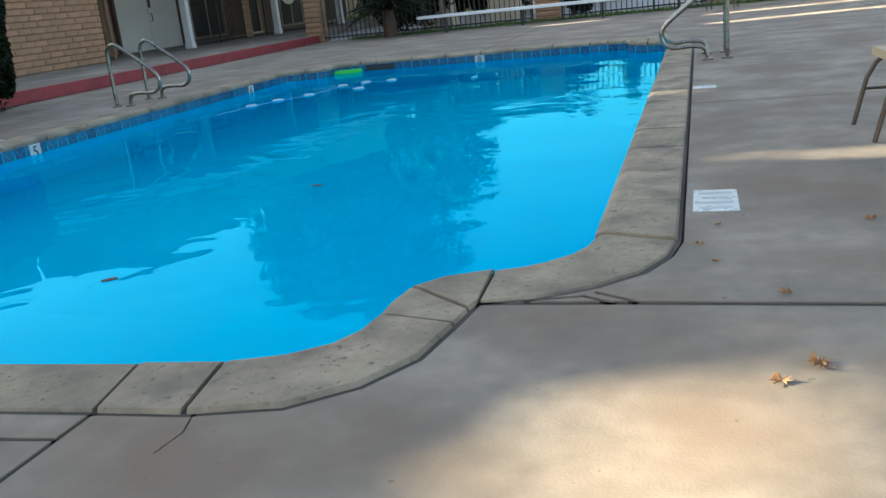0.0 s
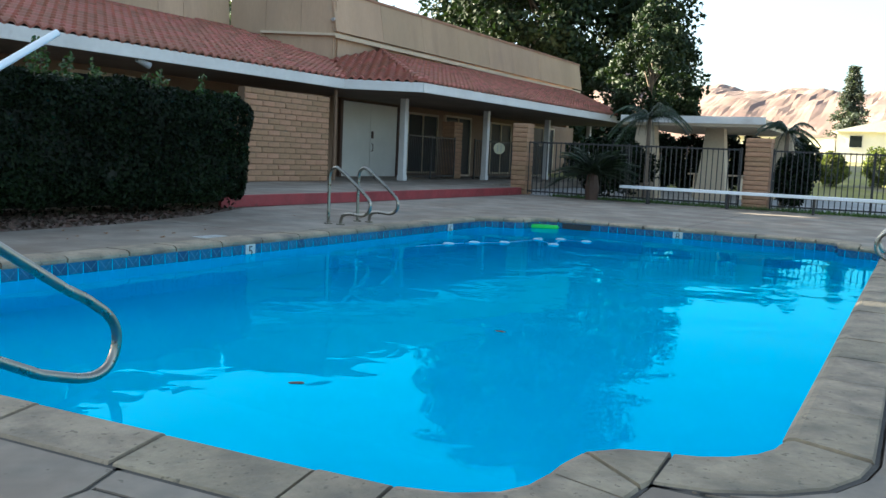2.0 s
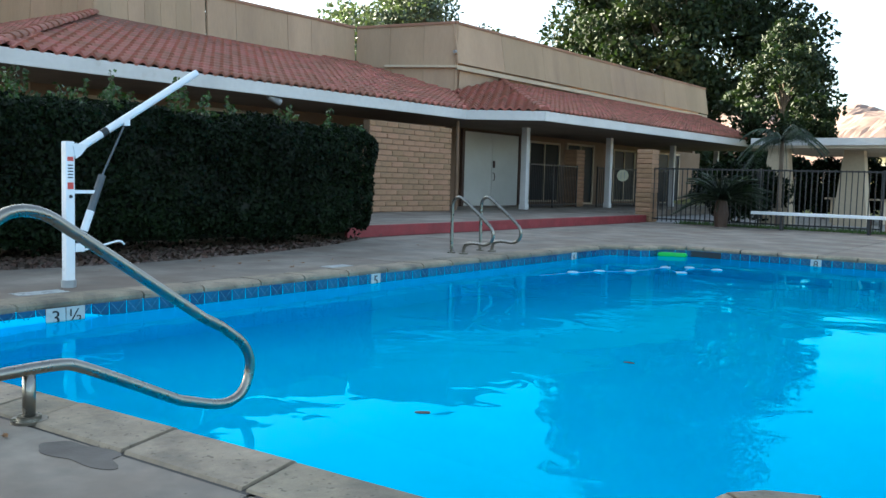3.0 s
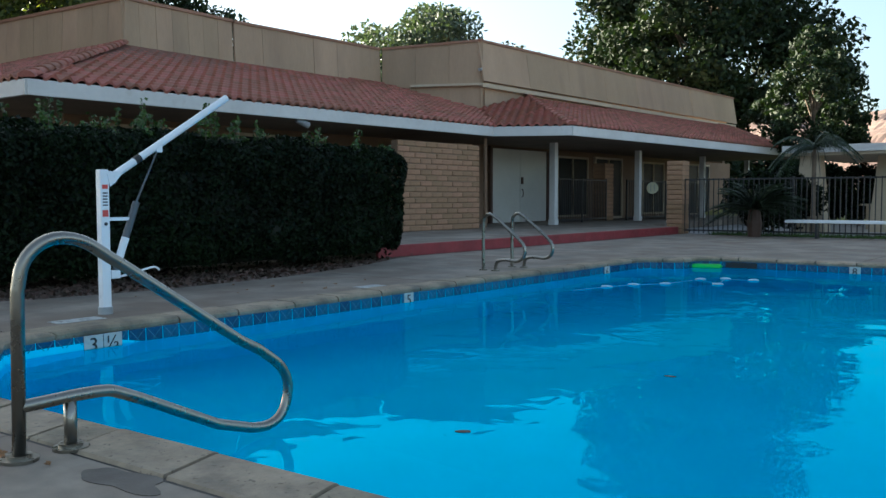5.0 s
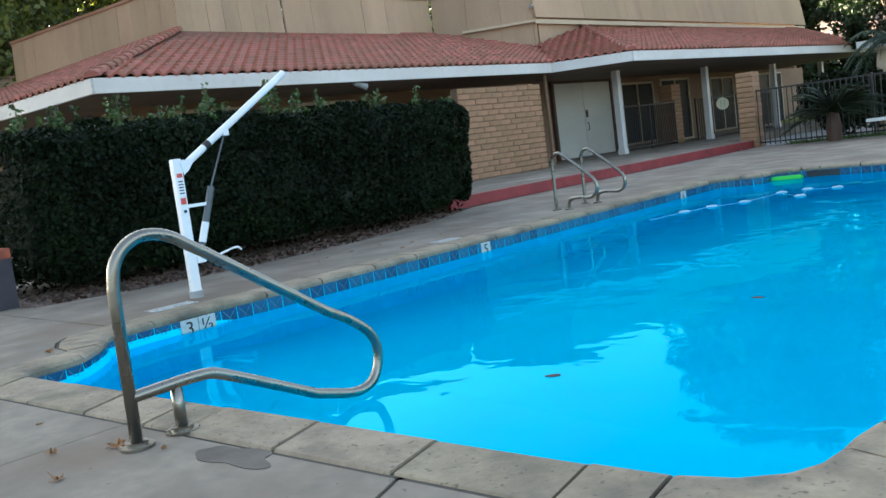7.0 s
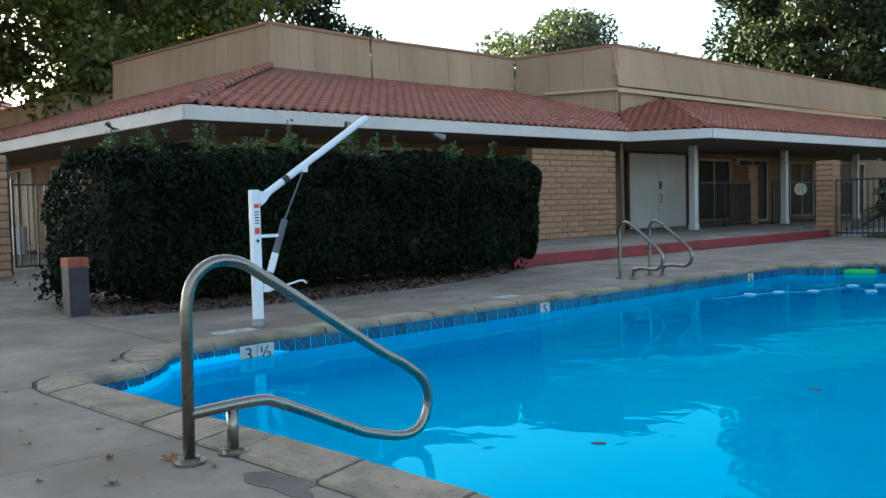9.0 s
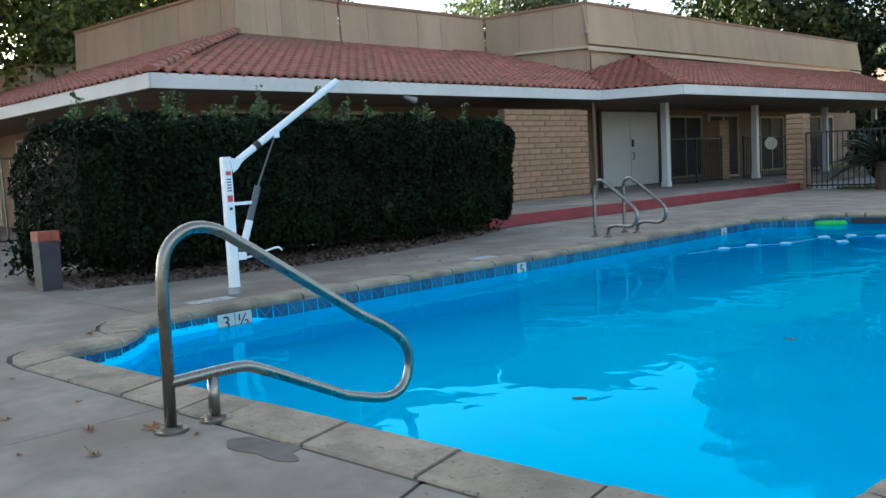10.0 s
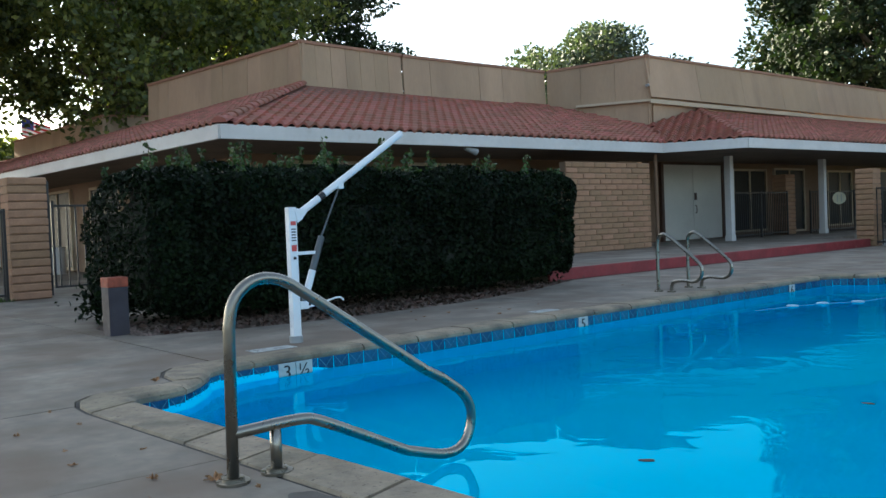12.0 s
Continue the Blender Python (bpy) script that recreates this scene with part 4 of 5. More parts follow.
# ---- pool fittings ----
def build_handrail():
    rail = empty("pool_handrail", (-3.07, 1.865, 0), "brushed stainless steel pool entry handrail on the coping", "handrail")
    line = smoothed([(0, 0, 0.0), (0, 0, 0.66)], 0) + smoothed([(0, 0, 0.66), (0, 0.02, 0.79), (0, 0.12, 0.868), (0, 0.25, 0.855), (0, 0.36, 0.78)], 2)[1:]
    line += smoothed([(0, 0.42, 0.742), (0, 1.16, 0.245), (0, 1.27, 0.17), (0, 1.325, 0.08), (0, 1.31, -0.03), (0, 1.25, -0.1), (0, 1.14, -0.115), (0, 0.95, -0.06)], 2)
    line += smoothed([(0, 0.9, -0.045), (0, 0.42, 0.185), (0, 0.33, 0.21), (0, 0.0, 0.2)], 2)
    line = [Vector((p.x + 0.035 * max(0, p.z), p.y * 0.985, p.z * 0.945 if p.z > 0.3 else p.z)) for p in line]
    bm = tube(bmesh.new(), line, 0.0245, 16)
    part("rail", bm, M_STEEL, rail, smooth=True)
    part("stanchion", tube(bmesh.new(), [(0, 0.2, 0), (0, 0.2, 0.205)], 0.0245, 14), M_STEEL, rail, smooth=True)
    for y in (0.0, 0.2):
        bm = disc(bmesh.new(), (0, y), 0.068, 0.0, 0.012)
        disc(bm, (0, y), 0.045, 0.012, 0.026)
        part("escutcheon", bm, M_STEEL, rail, "dull steel cover plate")
    return rail


def build_ladder(place, turn, label):
    """Two looped rails with treads; local x runs from the deck towards the water."""
    ladder = empty("pool_ladder", place, label, "pool ladder", "steel pool ladders", turn=turn)
    line = smoothed([(0, 0, 0), (0, 0, 0.6), (0.01, 0, 0.7), (0.1, 0, 0.76), (0.2, 0, 0.7)], 2)
    line += smoothed([(0.25, 0, 0.665), (0.56, 0, 0.43), (0.66, 0, 0.33), (0.65, 0, 0.2), (0.55, 0, 0.135), (0.42, 0, 0.15), (0.3, 0, 0.15), (0.21, 0, 0.12), (0.195, 0, 0.0)], 2)
    for y in (-0.34, 0.34):
        bm = tube(bmesh.new(), [p + Vector((0, y, 0)) for p in line], 0.022, 12)
        part("rail", bm, M_STEEL, ladder, smooth=True)
        for x in (0.0, 0.195):
            part("escutcheon", disc(bmesh.new(), (x, y), 0.055, 0, 0.018), M_STEEL, ladder)
    return ladder


def build_lift():
    lift = empty("pool_lift", (-6.6, 4.3, 0), "white steel pool lift mast with raised arm and gas strut", "pool lift")
    bm = boxes(((-0.036, -0.04, 0.05), (0.036, 0.04, 1.2)), bevel=0.01)
    part("mast", bm, M_WHITE, lift)
    part("socket", disc(bmesh.new(), (0, 0), 0.06, 0, 0.06), M_GREY, lift)
    a, b = Vector((0, 0.07, 1.13)), Vector((0, 1.275, 1.895))
    bm = tube(bmesh.new(), [a, b], 0.032, 14, ends=False)
    tube(bm, [b, a], 0.027, 14, ends=False)
    arm = part("arm", bm, M_WHITE, lift, smooth=True)
    for side in (-0.044, 0.036):
        bm = bmesh.new()
        low = [(side, 0.02, 1.17), (side, 0.045, 1.06), (side, 0.09, 1.09), (side, 0.15, 1.165), (side, 0.1, 1.19)]
        v = [bm.verts.new(p) for p in low]
        w = [bm.verts.new((p[0] + 0.008, *p[1:])) for p in low]
        bm.faces.new(v)
        bm.faces.new(w[::-1])
        for i in range(5):
            bm.faces.new((v[i], v[(i + 1) % 5], w[(i + 1) % 5], w[i]))
        part("hinge_plate", bm, M_WHITE, lift)
    part("band", tube(bmesh.new(), [a.lerp(b, 0.19), a.lerp(b, 0.235)], 0.0335, 14), M_BLACK, arm, "dark blue tape band")
    part("lug", boxes(((-0.03, 0.5, 1.36), (0.03, 0.56, 1.42)), bevel=0.006), M_WHITE, arm)
    s0, s1, s2 = Vector((0, 0.09, 0.33)), Vector((0, 0.31, 0.93)), Vector((0, 0.53, 1.385))
    strut = part("gas_strut", tube(bmesh.new(), [s0, s0.lerp(s1, 0.45), s0.lerp(s1, 0.47), s1], [0.028, 0.028, 0.031, 0.031], 12), M_STRUT, lift, "grey gas strut cylinder")
    part("label_plate", tube(bmesh.new(), [s0.lerp(s1, 0.22), s0.lerp(s1, 0.5)], 0.0325, 12), M_WHITE, strut, "white printed sleeve")
    part("rod", tube(bmesh.new(), [s1, s2], 0.009, 8), M_STRUT, strut, "thin dark piston rod")
    part("brace", boxes(((-0.014, 0.05, 0.775), (0.014, 0.27, 0.803))), M_WHITE, lift)
    part("bracket", boxes(((-0.03, 0.045, 0.29), (0.03, 0.13, 0.36)), bevel=0.006), M_WHITE, lift)
    lever = smoothed([(0, 0.1, 0.3), (0, 0.2, 0.31), (0, 0.36, 0.345), (0, 0.48, 0.37), (0, 0.52, 0.335)], 2)
    part("lever", tube(bmesh.new(), lever, 0.009, 8), M_WHITE, lift)
    for z, tall in ((1.04, 0.035), (0.81, 0.055)):
        bm = boxes(((0.0355, -0.026, z), (0.0375, 0.026, z + tall)))
        part("red_sticker", bm, M_STICKER, lift)
    for k in range(5):
        z = 0.9 + k * 0.025
        bm = boxes(((0.0355, -0.022, z), (0.0375, 0.022, z + 0.011)))
        part("printed_line", bm, M_PURPLE, lift)
    part("bolt", tube(bmesh.new(), [(0.034, 0, 0.75), (0.046, 0, 0.75)], 0.014, 8), M_BLACK, lift)
    return lift


# ---- plants ----
def build_hedge():
    hedge = empty("hedge", (-9.75, 7.2, 0), "dense dark green clipped hedge with loose sprigs on top", "hedge")
    lo, hi = Vector((-10.9, 3.86, 0.0)), Vector((-8.62, 10.76, 1.74))
    c, h = (lo + hi) / 2, (hi - lo) / 2

    def skin(n, shrink=0.0):
        """Points and normals on a rounded box with bumps."""
        out, nor = [], []
        r = 0.45
        while len(out) < n:
            p = np.random.uniform(-1, 1, 3)
            k = random.choices((0, 1, 2), weights=(h.y * h.z * 1.2, h.x * h.z, h.x * h.y * 0.8))[0]
            p[k] = 1.0 if random.random() < (0.95 if k != 1 else 0.5) else -1.0
            q = Vector((p[0] * h.x, p[1] * h.y, p[2] * h.z))
            core = Vector([max(-hh + r, min(hh - r, v)) for v, hh in zip(q, h)])
            d = (q - core)
            d = d.normalized() if d.length > 1e-6 else Vector((0, 0, 1))
            s = core + d * (r - shrink)
            bump = noise.noise(s * 1.3) * 0.14 + noise.noise(s * 4.0) * 0.07
            s = s + d * (bump - abs(random.gauss(0, 0.05)))
            out.append(c + s)
            nor.append(d)
        return np.array(out), np.array(nor)

    pts, nor = skin(70000)
    origin = np.array((-9.75, 7.2, 0))
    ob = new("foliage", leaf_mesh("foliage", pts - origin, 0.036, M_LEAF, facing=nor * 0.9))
    ob.parent, ob["kind"] = hedge, "stuff"
    # solid dark block standing in for the shade deep inside the hedge
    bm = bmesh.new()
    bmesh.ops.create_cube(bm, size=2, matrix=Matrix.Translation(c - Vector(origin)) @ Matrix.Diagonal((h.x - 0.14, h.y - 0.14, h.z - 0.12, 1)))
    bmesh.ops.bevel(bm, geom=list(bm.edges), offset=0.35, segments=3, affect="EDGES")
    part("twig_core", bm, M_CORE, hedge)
    # sprigs
    spots, stems = [], bmesh.new()
    for k in range(120):
        x, y = random.uniform(-10.6, -8.75), random.uniform(4.0, 10.3)
        tall = random.choice((0.1, 0.16, 0.2, 0.3, 0.42)) * random.uniform(0.7, 1.2)
        if y > 8.5:
            tall *= 0.6
        lean = Vector((random.uniform(-0.15, 0.15), random.uniform(-0.15, 0.15), 1))
        b = Vector((x, y, 1.66))
        tube(stems, [b - Vector(origin), b + lean * tall - Vector(origin)], 0.004, 4)
        for j in range(int(10 + tall * 100)):
            f = random.uniform(0.1, 1.0)
            spots.append(b + lean * tall * f + Vector((random.gauss(0, 0.025), random.gauss(0, 0.025), 0)))
    part("sprig_stems", stems, M_BARK, hedge)["kind"] = "stuff"
    ob = new("young_growth", leaf_mesh("young_growth", np.array(spots) - origin, 0.036, M_SPRIG))
    ob.parent, ob["kind"], ob["label"] = hedge, "stuff", "loose lighter green shoots"
    # side shoots low at the end
    low = np.array([(random.gauss(-9.9, 0.25), random.gauss(3.85, 0.12), abs(random.gauss(0.25, 0.12)) + 0.03) for _ in range(700)])
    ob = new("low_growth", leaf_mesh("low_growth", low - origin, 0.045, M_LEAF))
    ob.parent, ob["kind"] = hedge, "stuff"


# deck outlines of sun patches; crowns are cut open to let them through
SUN_GAPS = [[(0.54, 2.93), (0.47, 1.5), (-0.08, 1.5), (-0.16, 1.97), (-0.03, 2.24), (0.23, 2.56)], [(0.5, 4.95), (1.6, 4.9), (1.6, 5.05), (0.5, 5.1)], [(-0.2, 7.55), (0.1, 7.55), (0.1, 7.7), (-0.2, 7.7)],
            [(0.5, 15.8), (5.0, 16.6), (5.0, 17.0), (0.5, 16.2)], [(0.5, 18.6), (7.0, 19.6), (7.0, 20.2), (0.5, 19.0)], [(-3.2, 20.2), (-1.8, 20.4), (-1.8, 20.7), (-3.2, 20.5)]]
M_SPRIG = mat("young hedge leaf", (0.045, 0.09, 0.02), 0.5, var=0.3, random_tint=0.4, island=True, bump=0.0, translucent=0.15)


def build_tree(place, height, radius, label, leaves=14000, size=0.2, material=None, trunk=0.28, base=0.3, clumps=34, group="trees behind the clubhouse", squash=1.0, seed=1):
    random.seed(seed)
    np.random.seed(seed)
    tree = empty("tree", place, label, "tree", group)
    bm = bmesh.new()
    top = Vector((random.uniform(-0.5, 0.5), random.uniform(-0.5, 0.5), height * 0.8))
    mid = Vector((random.uniform(-0.3, 0.3), random.uniform(-0.3, 0.3), height * base))
    tube(bm, [Vector((0, 0, -0.05)), mid * 0.5, mid, mid.lerp(top, 0.5), top], [trunk * 1.3, trunk, trunk * 0.85, trunk * 0.5, trunk * 0.15], 9)
    centres = []
    for k in range(clumps):
        a = random.uniform(0, 2 * math.pi)
        f = (k + 0.5) / clumps
        z = height * (base + (1 - base) * f)
        shape = math.sin(math.pi * min(1, 0.12 + 0.88 * f) ** 0.8) ** 0.6
        rr = radius * shape * math.sqrt(random.uniform(0.25, 1.0))
        c = Vector((rr * math.cos(a), rr * math.sin(a) * squash, z + random.uniform(-0.4, 0.4)))
        centres.append((c, radius * random.uniform(0.2, 0.36)))
        s = mid.lerp(top, max(0, f - 0.22))
        shade = [Vector(place) + s.lerp(c, g / 8) for g in range(9)]
        if k % 2 == 0 and not any(inside((q.x - q.z * SUN_FROM.x / SUN_FROM.z, q.y - q.z * SUN_FROM.y / SUN_FROM.z), SUN_GAPS[0]) for q in shade):
            tube(bm, [s, s.lerp(c, 0.5) + Vector((0, 0, 0.15)), c], [trunk * 0.32, trunk * 0.2, trunk * 0.06], 6)
    part("trunk", bm, M_BARK, tree)
    spots = []
    per = leaves // clumps
    for c, r in centres:
        g = np.random.normal(size=(per, 3))
        g /= np.linalg.norm(g, axis=1, keepdims=True)
        g *= (np.random.uniform(0, 1, (per, 1)) ** 0.45) * r
        g[:, 2] *= 0.7
        spots.append(g + np.array(c))
    spots = np.concatenate(spots)
    # leaves removed along the sun's path so patches of set shape light the deck
    def clear_of_gaps(v):
        v = v + np.array(place)
        v = v[:, :, :2] - v[:, :, 2:] * np.array(SUN_FROM.xy) / SUN_FROM.z
        mid = v.mean(1)
        ok = np.ones(len(v), bool)
        for f in (0.0, 0.5, 1.0):
            for k in range(4):
                p = mid + (v[:, k] - mid) * f
                for gap in SUN_GAPS:
                    ok &= ~inside_many(p, gap)
        return ok

    ob = new("crown", leaf_mesh("crown", spots, size, material or M_TREE, keep=clear_of_gaps))
    ob.parent, ob["kind"] = tree, "stuff"
    return tree


def build_palm(place, height, spread, label, fronds=16, dry=False, seed=3, droop=1.0):
    random.seed(seed)
    palm = empty("palm", place, label, "palm", "small palms by the fence")
    bm = bmesh.new()
    pts = [Vector((0, 0, height * f)) for f in (0, 0.3, 0.6, 0.9, 1.0)]
    tube(bm, pts, [0.09, 0.06, 0.055, 0.06, 0.035], 9)
    part("trunk", bm, M_BARK, palm)
    for k in range(fronds):
        a = 2 * math.pi * k / fronds + random.uniform(-0.2, 0.2)
        up = random.uniform(0.15, 1.1)
        out = Vector((math.cos(a), math.sin(a), 0))
        line = []
        for s in range(9):
            f = s / 8
            line.append(Vector((0, 0, height)) + out * spread * (f * math.cos(up * 0.6)) + Vector((0, 0, spread * (up * f - droop * 0.95 * f * f))))
        bm = bmesh.new()
        tube(bm, line, [0.02 * (1 - 0.8 * s / 8) for s in range(9)], 4)
        side = out.cross(Vector((0, 0, 1)))
        for s in range(1, 30):
            f = s / 29 * 8
            i = min(7, int(f))
            p = line[i].lerp(line[i + 1], f - i)
            ln = spread * 0.3 * (1 - abs(s / 29 - 0.4)) * random.uniform(0.8, 1.1)
            for sg in (-1, 1):
                tip = p + side * sg * ln * 0.7 + out * ln * 0.35 - Vector((0, 0, ln * random.uniform(0.35, 0.7) * droop))
                w = out * 0.018
                vs = [bm.verts.new(q) for q in (p - w, p + w, tip)]
                bm.faces.new(vs)
        me = bpy.data.meshes.new("frond")
        bm.to_mesh(me)
        bm.free()
        me.materials.append(M_PALM)
        ob = new("frond", me)
        ob.parent = palm
    return palm


def build_conifer(place, height, radius):
    random.seed(11)
    np.random.seed(11)
    tree = empty("conifer", place, "tall narrow dark pine tree in the distance", "tree")
    part("trunk", tube(bmesh.new(), [(0, 0, -0.1), (0, 0, height)], [0.25, 0.03], 8), M_BARK, tree)
    spots = []
    for k in range(26):
        f = 0.18 + 0.82 * k / 25
        for j in range(7):
            a = random.uniform(0, 6.283)
            r = radius * (1.08 - f) * random.uniform(0.6, 1.15)
            for s in range(60):
                u = random.random()
                spots.append((r * u * math.cos(a) + random.gauss(0, 0.16), r * u * math.sin(a) + random.gauss(0, 0.16), height * f - u * r * 0.18 + random.gauss(0, 0.12)))
    ob = new("crown", leaf_mesh("crown", np.array(spots), 0.16, M_PINE))
    ob.parent, ob["kind"] = tree, "stuff"


def build_sago(place, scale, label):
    random.seed(5)
    sago = empty("sago_palm", place, label, "sago palm", "sago palms by the fence")
    part("trunk", tube(bmesh.new(), [(0, 0, 0), (0, 0, 0.25 * scale), (0, 0, 0.55 * scale)], [0.12 * scale, 0.14 * scale, 0.09 * scale], 10), M_BROWN, sago)
    for k in range(64):
        a = random.uniform(0, 6.283)
        up = random.uniform(0.1, 1.3)
        out = Vector((math.cos(a), math.sin(a), 0))
        L = scale * random.uniform(0.8, 1.05)
        line = [Vector((0, 0, 0.5 * scale)) + out * L * f * math.cos(up * 0.8) + Vector((0, 0, L * (f * math.sin(up) - 0.45 * f * f))) for f in (0, 0.25, 0.5, 0.75, 1)]
        bm = bmesh.new()
        side = out.cross(Vector((0, 0, 1)))
        for s in range(1, 26):
            f = s / 26 * 4
            i = min(3, int(f))
            p = line[i].lerp(line[i + 1], f - i)
            ln = 0.2 * scale * (1 - 0.6 * abs(s / 26 - 0.4))
            for sg in (-1, 1):
                tip = p + side * sg * ln + out * ln * 0.5 + Vector((0, 0, ln * 0.25))
                bm.faces.new([bm.verts.new(q) for q in (p - out * 0.012 * scale, p + out * 0.012 * scale, tip)])
        tube(bm, line, 0.008 * scale, 4)
        me = bpy.data.meshes.new("frond")
        bm.to_mesh(me)
        bm.free()
        me.materials.append(M_PALM)
        ob = new("frond", me)
        ob.parent = sago


# ---- furniture and small things ----
def build_bench():
    bench = empty("long_bench", (-6.41, 21.75, 0), "long white plank bench on short dark legs by the fence", "bench", turn=0.0)
    part("seat", boxes(((0, -0.14, 0.355), (6.57, 0.14, 0.425)), bevel=0.01), M_WHITE, bench)
    for x in (0.7, 2.6, 4.5, 6.2):
        part("leg", boxes(((x - 0.025, -0.1, 0), (x + 0.025, 0.1, 0.355))), M_IRON, bench)


def build_chair(place, turn, label):
    chair = empty("patio_chair", place, label, "chair", "tan sling patio chairs", turn=turn)
    for sx in (-0.27, 0.27):
        line = smoothed([(sx, 0.3, 0.0), (sx, 0.2, 0.42), (sx, -0.2, 0.4), (sx, -0.42, 0.92)], 2)
        part("side_frame", tube(bmesh.new(), line, 0.013, 8), M_BRONZE, chair)
        part("leg", tube(bmesh.new(), [(sx, -0.32, 0.0), (sx, -0.16, 0.4)], 0.013, 8), M_BRONZE, chair)
        part("stretcher", tube(bmesh.new(), [(sx, 0.26, 0.2), (sx, -0.24, 0.2)], 0.009, 6), M_BRONZE, chair)
    bm = bmesh.new()
    slab_of(bm, [(-0.26, 0.22, 0.43), (0.26, 0.22, 0.43), (0.26, -0.2, 0.41), (-0.26, -0.2, 0.41)], 0.045)
    part("seat", bm, M_CUSHION, chair, "tan vinyl seat pad")
    bm = bmesh.new()
    slab_of(bm, [(-0.26, -0.2, 0.45), (0.26, -0.2, 0.45), (0.26, -0.42, 0.95), (-0.26, -0.42, 0.95)], 0.05)
    part("backrest", bm, M_CUSHION, chair, "tan vinyl backrest")
    return chair


def build_lid():
    lid = empty("skimmer_lid", (-1.5, 1.78, 0.0), "round cream skimmer lid with two finger slots", "skimmer lid")
    bm = disc(bmesh.new(), (0, 0), 0.128, 0.0, 0.008, 36)
    part("ring", bm, M_LID, lid)
    part("cover", disc(bmesh.new(), (0, 0), 0.117, 0.008, 0.013, 36), M_LID, lid)
    for x in (-0.05, 0.05):
        bm = boxes(((x - 0.013, -0.009, 0.0125), (x + 0.013, 0.009, 0.0142)))
        part("slot", bm, M_BLACK, lid)
    part("screw", disc(bmesh.new(), (0, 0.08), 0.006, 0.013, 0.0145, 10), M_BLACK, lid)


def build_deck_sign(place, w, l, label, lines):
    sign = empty("deck_sign", place, label, "deck sign", "white painted deck signs")
    part("panel", boxes(((-w / 2, -l / 2, 0.0005), (w / 2, l / 2, 0.003))), M_MARK, sign)
    for k in range(lines):
        y = -l / 2 + l * (k + 0.7) / (lines + 0.4)
        x = 0.36 + 0.06 * math.sin(k * 2.3)
        part("printed_bar", boxes(((-w * x, y - l * 0.05, 0.003), (w * x, y + l * 0.04, 0.0036))), M_GREY, sign)


def build_leaf(place, size, turn, label, seed):
    random.seed(seed)
    bm = bmesh.new()
    lobes = 11
    rim = []
    for k in range(lobes * 2):
        a = 2 * math.pi * k / (lobes * 2)
        r = size * (1.0 if k % 2 else 0.5) * random.uniform(0.7, 1.1)
        rim.append(bm.verts.new((r * math.cos(a) * 0.9, r * math.sin(a) * 0.6, abs(random.gauss(0, 0.3)) * size + 0.004)))
    c = bm.verts.new((0, 0, 0.006))
    for a, b in zip(rim, rim[1:] + rim[:1]):
        bm.faces.new((c, a, b))
    tube(bm, [(0, 0, 0.006), (-size * 0.8, -size * 0.5, 0.01)], 0.002, 4)
    ob = single("dry_leaf", bm, M_LEAF_DEAD, label, "leaf", "fallen leaves on the deck")
    ob.matrix_world = pose(*place, 0, 0, turn)


def build_stub():
    stub = empty("bollard", (-8.8, 3.52, -0.01), "short dark square post with faded red top", "bollard")
    part("shaft", boxes(((-0.1, -0.1, 0), (0.1, 0.1, 0.5)), bevel=0.006), M_PURPLE, stub)
    part("cap", boxes(((-0.104, -0.104, 0.5), (0.104, 0.104, 0.6)), bevel=0.008), M_RUST, stub)


def build_gate():
    gate = empty("iron_gate", (-16.15, 5.15, 0.12), "black iron gate with upright bars between pier and building", "gate", turn=90)
    part("gate_frame", boxes(((0, -0.02, 0), (0.04, 0.02, 1.55)), ((1.7, -0.02, 0), (1.74, 0.02, 1.55)), ((0.04, -0.015, 0.0), (1.7, 0.015, 0.035)), ((0.04, -0.015, 1.44), (1.7, 0.015, 1.475))), M_IRON, gate)
    for k in range(11):
        x = 0.04 + 1.66 * (k + 0.5) / 11
        part("bar", boxes(((x - 0.012, -0.012, 0.035), (x + 0.012, 0.012, 1.44))), M_IRON, gate)
    part("hinge_post", boxes(((-0.1, -0.03, -0.14), (-0.03, 0.03, 1.9))), M_IRON, gate)


M_ROPE = mat("blue rope", (0.1, 0.3, 0.5), 0.7, var=0.2)


def build_floats():
    """Float line with pale floats lying on the water across the deep end."""
    rope = empty("float_line", (-5.0, 11.0, WATER), "pale float line drifting on the water", "float line")
    pts = [(-0.14, -1.51), (-0.02, -0.88), (0.13, -0.45), (0.4, -0.1), (0.52, 0.77), (0.96, 0.24), (0.77, 1.01), (1.14, 1.04)]
    part("rope", tube(bmesh.new(), [(x, y, 0.002) for x, y in pts], 0.006, 6), M_ROPE, rope)
    for x, y in pts[1:]:
        bm = bmesh.new()
        bmesh.ops.create_uvsphere(bm, u_segments=14, v_segments=8, radius=1.0, matrix=Matrix.Translation((x, y, 0.006)) @ Matrix.Rotation(0.5, 4, "Z") @ Matrix.Diagonal((0.075, 0.03, 0.02, 1)))
        part("float", bm, M_FLOAT, rope, smooth=True)


